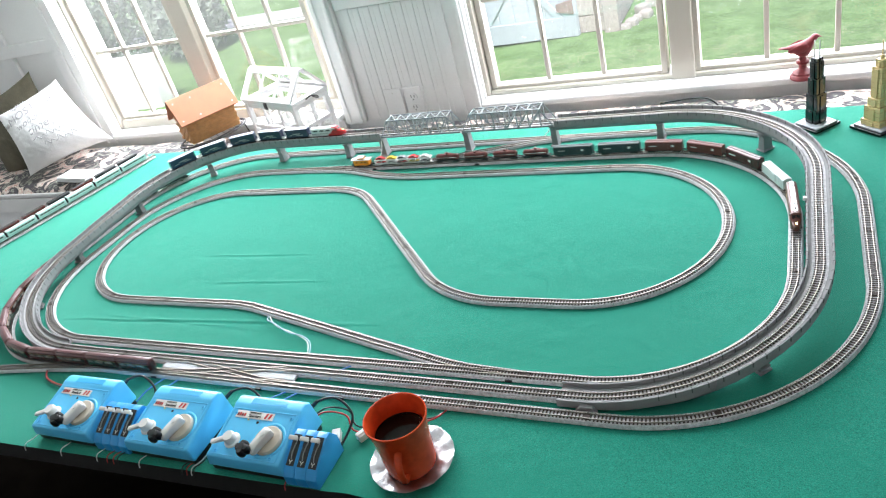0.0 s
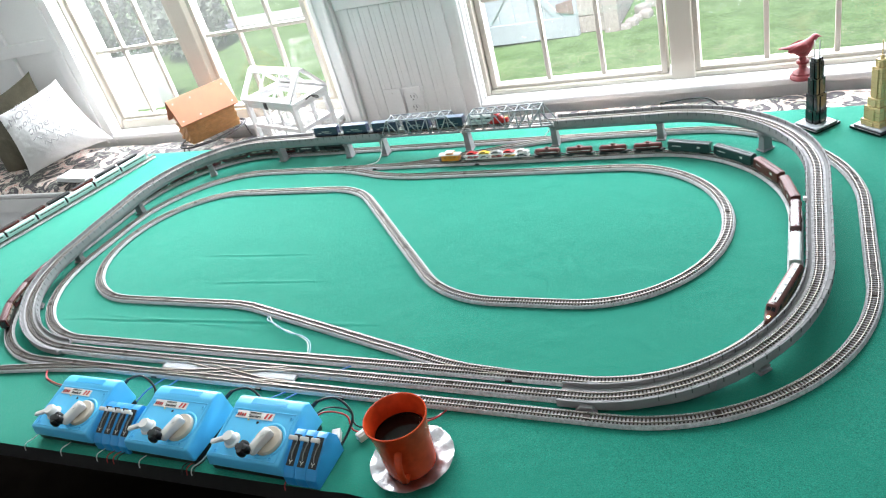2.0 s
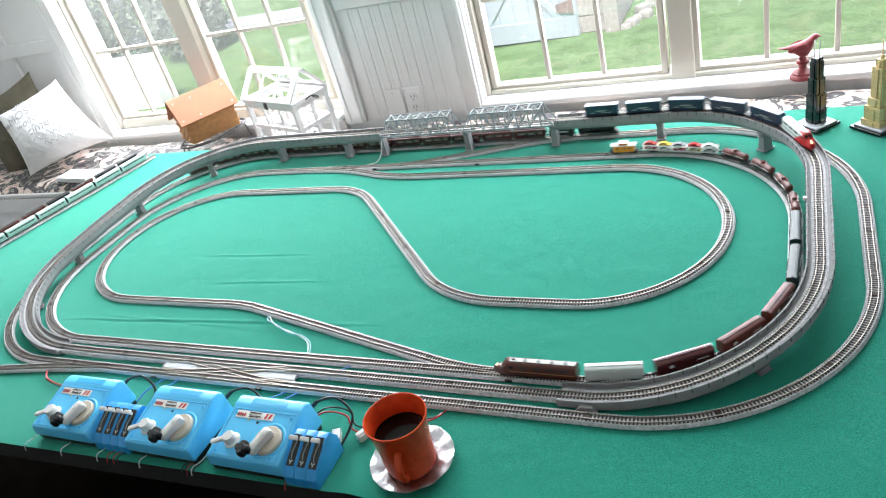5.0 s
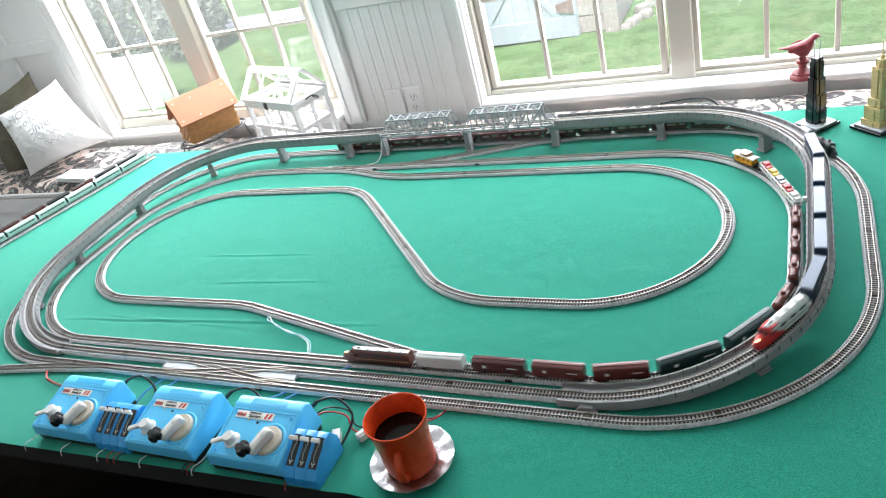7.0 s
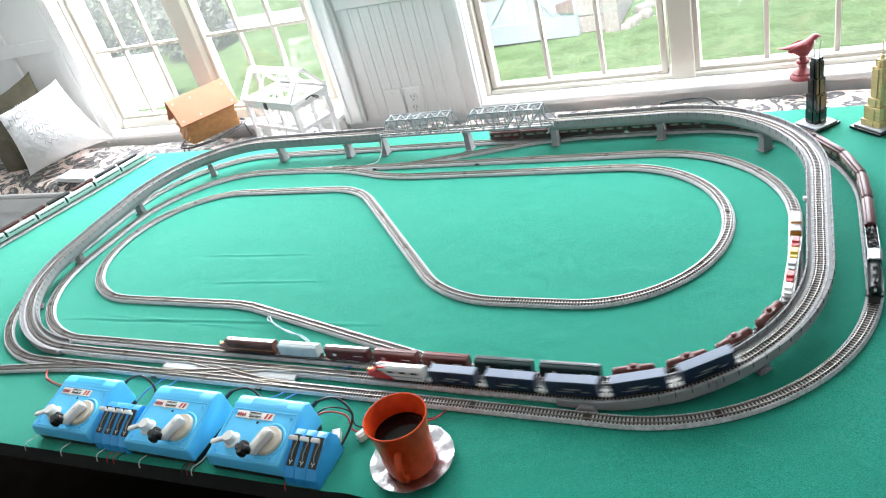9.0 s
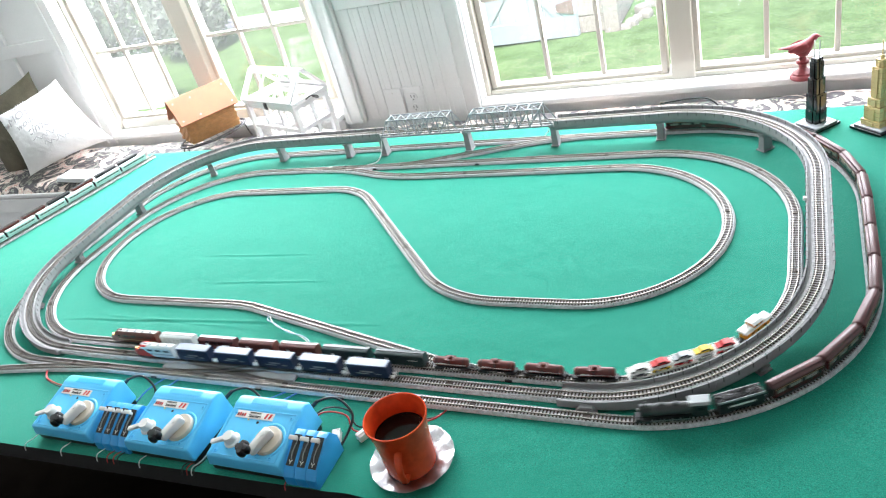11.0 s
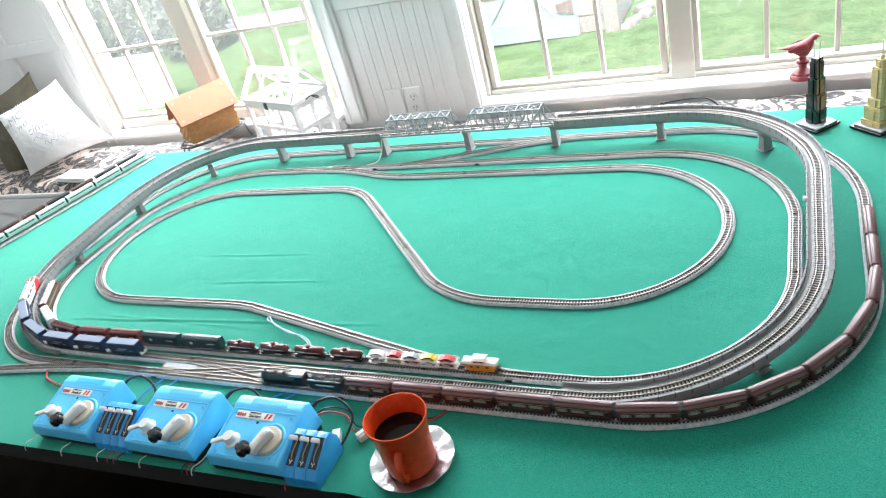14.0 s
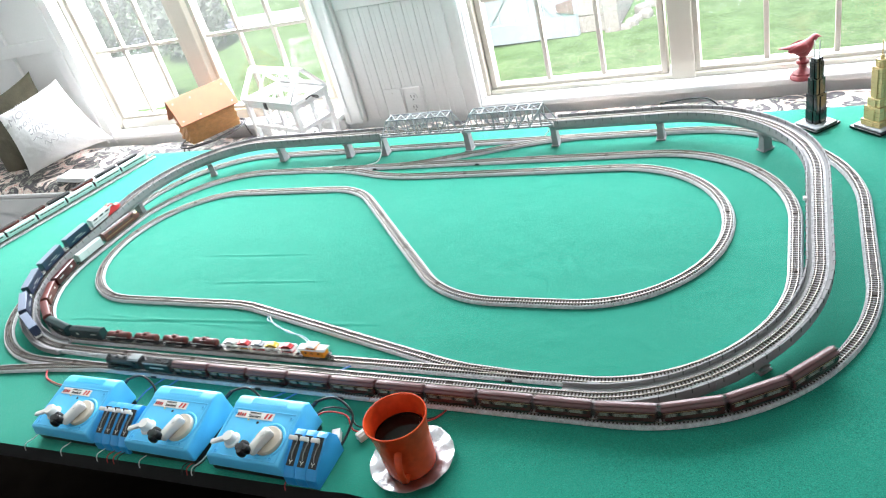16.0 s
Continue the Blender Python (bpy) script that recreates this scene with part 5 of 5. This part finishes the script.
def auto_carrier(path, back, long, train):
    t = thing("auto_carrier", pose(0, 0, 0), "white open auto carrier loaded with small toy cars", "freight car")
    for z in (.0055, .0155):
        part("deck", box(-long / 2 + .003, long / 2 - .003, -.0085, .0085, z, z + .0012), PALE, t)
    for k in range(9):
        x = -long / 2 + .006 + (long - .012) * k / 8
        for s in (-1, 1):
            part("post", box(x - .0007, x + .0007, s * .0086 - .0005, s * .0086 + .0005, .005, .0195), PALE, t)
            if k < 8:
                part("brace", rod((x, s * .0086, .0067), (x + (long - .012) / 8, s * .0086, .0150), .0005, 4), PALE, t)
    for s in (-1, 1):
        part("side_rail", box(-long / 2 + .004, long / 2 - .004, s * .0086 - .0004, s * .0086 + .0004, .0185, .0193), PALE, t)
    cols = [PALE, RED, STEELGREY, YELLOW, RED]
    for level, z in enumerate((.0067, .0167)):
        for k in range(5):
            c = -long * .385 * -1 - k * long * .19
            m = cols[k] if level else cols[(k + 2) % 5]
            b = part("toy_car", prism([(-.014, .001), (.014, .001), (.0145, .0035), (.007, .0042), (.004, .0075), (-.007, .0075), (-.011, .0042), (-.0145, .0038)], -.0058, .0058, .0006), m, t, "small toy car on the carrier", at=pose(c, 0, z))
            part("glazing", prism([(-.0092, .0046), (.0058, .0046), (.0036, .0070), (-.0066, .0070)], -.00605, .00605), DARKGLASS, b)
            for dx in (-.009, .009):
                own = lathe([(0, -.0062), (.002, -.0062), (.002, .0062), (0, .0062)], 10)
                part("wheel", merge(None, own, Matrix.Translation((dx, 0, .0018)) @ Matrix.Rotation(radians(90), 4, "X")), SOOT, b)
    trucks(t, long)
    put(t, path, back, long, train)


def caboose(path, back, long, train):
    t = thing("caboose", pose(0, 0, 0), "orange caboose with a white roof and cupola", "caboose")
    body = part("body", box(-long / 2 + .007, long / 2 - .007, -.0088, .0088, .0052, .0205, .0005, seg=1), ORANGE, t)
    part("roof", prism([(-.0102, .0206), (.0102, .0206), (.007, .0232), (0, .0238), (-.007, .0232)], -long / 2 + .001, long / 2 - .001, .0004, axis="x"), PALE, t, "white roof")
    c = part("cupola", box(-.010, .010, -.0085, .0085, .0225, .0275, .0005, seg=1), ORANGE, t)
    part("cupola_roof", prism([(-.0095, .0276), (.0095, .0276), (.005, .0296), (-.005, .0296)], -.0115, .0115, .0004, axis="x"), PALE, c)
    for s in (-1, 1):
        for x in (-.014, .002, .014):
            part("window", box(x - .0018, x + .0018, s * .0089 - .0003, s * .0089 + .0003, .0125, .0165), DARKGLASS, body)
        for x in (-.005, .005):
            part("window", box(x - .002, x + .002, s * .0086 - .0003, s * .0086 + .0003, .0238, .0265), DARKGLASS, c)
        part("platform", box(s * (long / 2 - .0035) - .0035, s * (long / 2 - .0035) + .0035, -.008, .008, .0048, .006), SOOT, t)
        part("railing", box(s * (long / 2 - .0005) - .0004, s * (long / 2 - .0005) + .0004, -.008, .008, .0115, .0125), SOOT, t)
        for w in (-.0078, 0, .0078):
            part("railing_post", box(s * (long / 2 - .0005) - .0004, s * (long / 2 - .0005) + .0004, w - .0004, w + .0004, .006, .0115), SOOT, t)
    trucks(t, long)
    put(t, path, back, long, train)


def cab_unit(path, back, long, train, skin, nose, label, stripe, lit, top=None, sweep_back=False):
    """A streamlined diesel: rounded nose, windscreen, roof fans and side grilles."""
    t = thing("diesel_locomotive", pose(0, 0, 0), label, "locomotive")
    L = long / 2
    part("body", shell(long - .028, .0190, .0045, .0290, .004), skin, t, at=pose(-.013, 0, 0))
    own = bmesh.new()
    rings = []
    for k in range(9):
        f = k / 8
        x = L - .0275 + .027 * f
        h = .0095 * (1 - .55 * f ** 2.4)
        zt = .0290 - (.0105 * min(1, f * 1.9) ** 1.2 if f > .22 else 0) - .004 * f ** 3
        prof = [(-h, .0045), (h, .0045), (h, zt - .004), (h * .75, zt - .0014), (h * .3, zt), (-h * .3, zt), (-h * .75, zt - .0014), (-h, zt - .004)]
        rings.append([own.verts.new((x, u, z)) for u, z in prof])
    for a, b in zip(rings, rings[1:]):
        for i in range(8):
            own.faces.new([a[i], a[(i + 1) % 8], b[(i + 1) % 8], b[i]])
    own.faces.new(rings[0]), own.faces.new(rings[-1])
    n = part("nose", own, nose, t, smooth=True)
    for s in (-1, 1):
        part("windscreen", prism([(L - .0215, .0240), (L - .0165, .0205), (L - .0165, .0208), (L - .0208, .0262)], s * .0035 - .003, s * .0035 + .003), DARKGLASS, n)
        part("stripe", box(-L + .004, L - .03, s * .0096 - .0003, s * .0096 + .0003, .0115, .0132), stripe, t)
        part("side_sill", box(-L + .003, L - .012, s * .0086 - .0008, s * .0086 + .0008, .0025, .0046), SOOT, t)
        for k in range(4):
            x = -L * .7 + k * .022
            part("grille", box(x - .007, x + .007, s * .0096 - .0003, s * .0096 + .0003, .0188, .0232), BOILER, t)
        part("cab_window", box(L - .036, L - .030, s * .0096 - .0003, s * .0096 + .0003, .0185, .0225), DARKGLASS, t)
    part("headlamp", lathe([(0, .0018), (.0019, .0014), (.0022, 0)], 12, None, Matrix.Translation((L - .0065, 0, .0165)) @ Matrix.Rotation(radians(78), 4, "Y")), HEADLAMP if lit else YELLOW, n, "round headlamp")
    if sweep_back:
        for s in (-1, 1):
            part("nose_stripe", prism([(L - .0275, .0050), (L - .0275, .0235), (L - .036, .0210), (L - .044, .0130), (L - .052, .0090), (L - .056, .0050)], s * .0098 - .0003, s * .0098 + .0003), nose, t, "red sweep behind the nose")
        part("nose_stripe", box(L - .042, L - .0275, -.0085, .0085, .0268, .0293, .0008, seg=1), nose, t, "red sweep behind the nose")
    # thin pale strip that paints the reflection along the roof
    if top:
        part("roof_shine", box(-L + .003, L - .030, -.0042, .0042, .0289, .0294, .0002, seg=1), top, t)
    for k in range(4):
        part("roof_fan", lathe([(0, .0012), (.0034, .0010), (.0038, 0)], 16, None, Matrix.Translation((-L + .018 + .022 * k, 0, .0292))), STEELGREY, t)
    part("horn", box(L - .040, L - .034, -.001, .001, .029, .0312), SOOT, t)
    trucks(t, long * .94)
    put(t, path, back, long, train)


def coach(path, back, long, train):
    t = thing("passenger_coach", pose(0, 0, 0), "maroon heavyweight passenger coach with pale windows", "passenger coach", "maroon coaches")
    body = part("body", shell(long - .003, .0182, .0050, .0225, .0008), MAROON, t)
    part("roof", prism([(-.0096, .0226), (.0096, .0226), (.0088, .0248), (.005, .0258), (.0045, .0282), (0, .0290), (-.0045, .0282), (-.005, .0258), (-.0088, .0248)], -long / 2 + .0012, long / 2 - .0012, .0004, axis="x"), COACHROOF, t, "clerestory roof, its mauve paled for the sky's sheen", True)
    for s in (-1, 1):
        part("letter_board", box(-long / 2 + .003, long / 2 - .003, s * .0093 - .0002, s * .0093 + .0002, .0198, .0204), GOLD, body)
        for k in range(11):
            x = -long / 2 + .010 + (long - .020) * k / 10
            part("window", box(x - .0027, x + .0027, s * .0093 - .0003, s * .0093 + .0003, .0130, .0182), BRIGHTGLASS if k % 4 else DARKGLASS, body)
        part("side_sill", box(-long / 2 + .004, long / 2 - .004, s * .0085 - .0007, s * .0085 + .0007, .003, .005), SOOT, t)
        part("diaphragm", box(s * (long / 2 - .0005) - .0012, s * (long / 2 - .0005) + .0012, -.0045, .0045, .006, .021), SOOT, t, "black diaphragm")
    part("equipment", box(-.014, .014, -.006, .006, .0022, .005), SOOT, t)
    trucks(t, long)
    put(t, path, back, long, train)


def steam_engine(path, back, long, train):
    t = thing("steam_locomotive", pose(0, 0, 0), "black steam locomotive with a grey boiler", "locomotive")
    L = long / 2
    def along(profile, mat, name, z, parent=None, label=""):
        return part(name, merge(None, lathe(profile, 20), Matrix.Translation((0, 0, z)) @ Matrix.Rotation(radians(90), 4, "Y")), mat, parent or t, label, True)
    boiler = along([(0, -L + .026), (.0088, -L + .026), (.0088, L - .022), (.0078, L - .020), (0, L - .020)], BOILER, "boiler", .0185, None, "grey boiler")
    along([(0, L - .024), (.0092, L - .024), (.0092, L - .010), (.006, L - .0085), (0, L - .008)], SOOT, "smokebox", .0185)
    part("chimney", lathe([(.0028, 0), (.0026, .004), (.0034, .006), (.002, .006)], 14, None, Matrix.Translation((L - .017, 0, .0268))), SOOT, t)
    for x in (-.006, .014):
        part("dome", lathe([(.0042, 0), (.0040, .0028), (.002, .0044), (0, .0046)], 14, None, Matrix.Translation((x, 0, .0262))), BOILER, boiler, "", True)
    cab = part("cab", box(-L + .004, -L + .027, -.0096, .0096, .0075, .0295, .0008, seg=1), SOOT, t)
    part("cab_roof", prism([(-.0108, .0296), (.0108, .0296), (.007, .0322), (-.007, .0322)], -L + .001, -L + .029, .0004, axis="x"), STEELGREY, cab)
    for s in (-1, 1):
        part("running_board", box(-L + .026, L - .008, s * .0088 - .0022, s * .0088 + .0022, .0105, .0113), SOOT, t)
        part("cab_window", box(-L + .010, -L + .020, s * .0097 - .0003, s * .0097 + .0003, .020, .025), DARKGLASS, cab)
        part("cylinder", merge(None, lathe([(0, -.006), (.0042, -.006), (.0042, .006), (0, .006)], 14), Matrix.Translation((L - .018, s * .0085, .0065)) @ Matrix.Rotation(radians(90), 4, "Y")), SOOT, t)
        part("side_rod", box(-L + .030, L - .024, s * .0092 - .0005, s * .0092 + .0005, .0046, .006), STEELGREY, t)
        for k in range(4):
            own = lathe([(.0035, -.0007), (.0052, -.0007), (.0052, .0007), (.0035, .0007), (.001, .0003), (0, .0003)], 16)
            part("driving_wheel", merge(None, own, Matrix.Translation((-L + .034 + .0128 * k, s * .0068, .0053)) @ Matrix.Rotation(radians(90), 4, "X")), SOOT, t)
    part("frame", box(-L + .004, L - .006, -.0045, .0045, .004, .0105), SOOT, t)
    part("pilot", prism([(L - .008, .0015), (L, .0015), (L - .004, .0085), (L - .008, .0085)], -.0075, .0075, .0004), SOOT, t)
    part("headlamp", lathe([(0, .002), (.0018, .002), (.0022, 0)], 12, None, Matrix.Translation((L - .008, 0, .0205)) @ Matrix.Rotation(radians(90), 4, "Y")), PALE, t, "round headlamp")
    part("leading_bogie", box(L - .016, L - .005, -.006, .006, .0008, .004), SOOT, t)
    put(t, path, back, long, train)


def tender(path, back, long, train):
    t = thing("tender", pose(0, 0, 0), "black locomotive tender filled with coal", "tender")
    body = part("body", box(-long / 2 + .002, long / 2 - .002, -.0092, .0092, .0055, .0228, .0006, seg=1), SOOT, t)
    for s in (-1, 1):
        part("side_rim", box(-long / 2 + .003, long / 2 - .003, s * .0090 - .0005, s * .0090 + .0005, .0228, .0262), STEELGREY, body)
        part("lettering_bar", box(-.018, .018, s * .0094 - .0003, s * .0094 + .0003, .0135, .0165), PALE, body)
    bm = bmesh.new()
    rnd = random.Random(2)
    for k in range(130):
        q = rnd.uniform(.0012, .0024)
        merge(bm, box(-q, q, -q, q, -q, q), Matrix.Translation((rnd.uniform(-long / 2 + .006, long / 2 - .006), rnd.uniform(-.007, .007), .0235 + rnd.uniform(0, .002))) @ Euler((rnd.random() * 3, rnd.random() * 3, 0)).to_matrix().to_4x4())
    tagged(part("coal", bm, SOOT, t), kind="stuff")
    trucks(t, long)
    put(t, path, back, long, train)


def freight():
    b = 0
    cab_unit(ip, b, .140, "freight", BROWN, BROWN, "dark brown streamlined diesel with a lit headlamp", GOLD, True, PALE)
    b += .149
    box_car(ip, b, .090, SILVER, "silver-grey refrigerator car with a plain roof", "freight", emblem=None)
    b += .103
    box_car(ip, b, .094, MAROON, "maroon box car with white emblems", "freight")
    b += .103
    for k in range(2):
        box_car(ip, b, .087, OXIDE, "red oxide box car with white emblems", "freight")
        b += .096
    for long in (.101, .099):
        box_car(ip, b, long, DKGREEN, "dark green box car with pale lettering bars", "freight", ribs=9)
        b += long + .010
    for k in range(4):
        tank_car(ip, b, .072, "freight")
        b += .0805
    auto_carrier(ip, b, .178, "freight")
    b += .186
    caboose(ip, b, .062, "freight")


def high():
    cab_unit(hp, 0, .112, "high", SILVER, RED, "silver diesel locomotive with a red nose", STEELGREY, True, PALE, True)
    for k in range(5):
        stack_car(hp, .122 + .0985 * k, .0845, "high")


def coaches():
    steam_engine(op, 0, .105, "coaches")
    tender(op, .110, .070, "coaches")
    for k in range(13):
        coach(op, .187 + .0905 * k, .0872, "coaches")


def parked():
    for path, mat, n, long, what in ((LEFT_A, TEAL, 6, .100, 0), (LEFT_B, STEELGREY, 7, .085, 1)):
        s = path.long - .03
        for k in range(n):
            a, b = path.at(s - long * .83), path.at(s - long * .17)
            m = Matrix.Translation((a + b) / 2) @ Matrix.Rotation(math.atan2(b[1] - a[1], b[0] - a[0]), 4, "Z")
            if what == 0:
                t = thing("streamliner_coach", m, "parked pale teal streamlined passenger coach", "passenger coach", "parked coaches")
                body = part("body", shell(long - .003, .0185, .0035, .0245, .004), TEAL, t)
                for sd in (-1, 1):
                    part("window_band", box(-long / 2 + .008, long / 2 - .008, sd * .0094 - .0002, sd * .0094 + .0002, .0135, .0175), BRIGHTGLASS, body)
                    for j in range(7):
                        x = -long / 2 + .014 + (long - .028) * j / 6
                        part("window", box(x - .003, x + .003, sd * .0096 - .0003, sd * .0096 + .0003, .0137, .0173), DARKGLASS, body)
                    part("stripe", box(-long / 2 + .004, long / 2 - .004, sd * .0094 - .0003, sd * .0094 + .0003, .0075, .0082), STEELGREY, body)
                    part("diaphragm", box(sd * (long / 2 - .001) - .0012, sd * (long / 2 - .001) + .0012, -.007, .007, .006, .022), SOOT, t, "black diaphragm")
            else:
                m2 = (SOOT, SOOT, OXIDE, SOOT, OXIDE, OXIDE, SOOT)[k]
                t = thing("hopper_car", m, "parked dark open hopper car", "freight car", "parked freight cars")
                body = part("body", prism([(-long / 2 + .003, .0235), (-long / 2 + .010, .006), (long / 2 - .010, .006), (long / 2 - .003, .0235)], -.0090, .0090, .0005), m2, t)
                for j in range(8):
                    x = -long / 2 + .010 + (long - .020) * j / 7
                    for sd in (-1, 1):
                        part("rib", box(x - .0006, x + .0006, sd * .0093 - .0005, sd * .0093 + .0005, .008, .0235), m2, body)
                part("load", box(-long / 2 + .005, long / 2 - .005, -.0075, .0075, .0225, .0245, .0008, seg=1), SOOT, t)
            trucks(t, long)
            s -= long + .004


freight()
high()
coaches()
parked()


def motions():
    ways = {"freight": [(0, 2.110), (1.5, 2.305), (3.5, 2.610), (4.2, 2.714), (6.3, 3.018), (7, 3.120), (9.2, 3.438), (11.3, 3.755), (12.5, 3.925), (14.5, 4.237), (16, 4.490)],
            "high": [(0, .755), (1.5, 1.128), (2.5, 1.376), (3.5, 1.640), (4.2, 1.822), (6.3, 2.430), (7.5, 2.780), (8, 2.950), (9.2, 3.335), (11.3, 3.905), (12.5, 4.168), (14.5, 4.487), (16, 4.741)],
            "coaches": [(0, .208), (1.5, .650), (3.5, 1.160), (4.2, 1.350), (6.3, 1.930), (7, 2.105), (9.2, 2.640), (11.3, 3.110), (12.5, 3.378), (14.5, 3.815), (16, 4.098)]}

    def reach(w, now):
        """How far the train has come, with its speed evened out."""
        ts, ss = [a for a, _ in w], [b for _, b in w]
        out = 0
        for d in (-.5, -.25, 0, .25, .5):
            t = now + d
            if t < 0:
                v = ss[0] + (ss[1] - ss[0]) / (ts[1] - ts[0]) * t
            elif t > ts[-1]:
                v = ss[-1] + (ss[-1] - ss[-2]) / (ts[-1] - ts[-2]) * (t - ts[-1])
            else:
                v = np.interp(t, ts, ss)
            out += v / 5
        return out

    for t, path, back, long, train in CARS:
        w = ways[train]
        rows = []
        for k in range(81):
            now = k * .2
            s = reach(w, now) - back
            a, b = path.at(s - long * .33), path.at(s + long * .33)
            d = b - a
            rows.append((now, Matrix.Translation((a + b) / 2) @ Euler((0, -math.atan2(d[2], math.hypot(d[0], d[1])), math.atan2(d[1], d[0]))).to_matrix().to_4x4()))
        walk(t, rows)


motions()
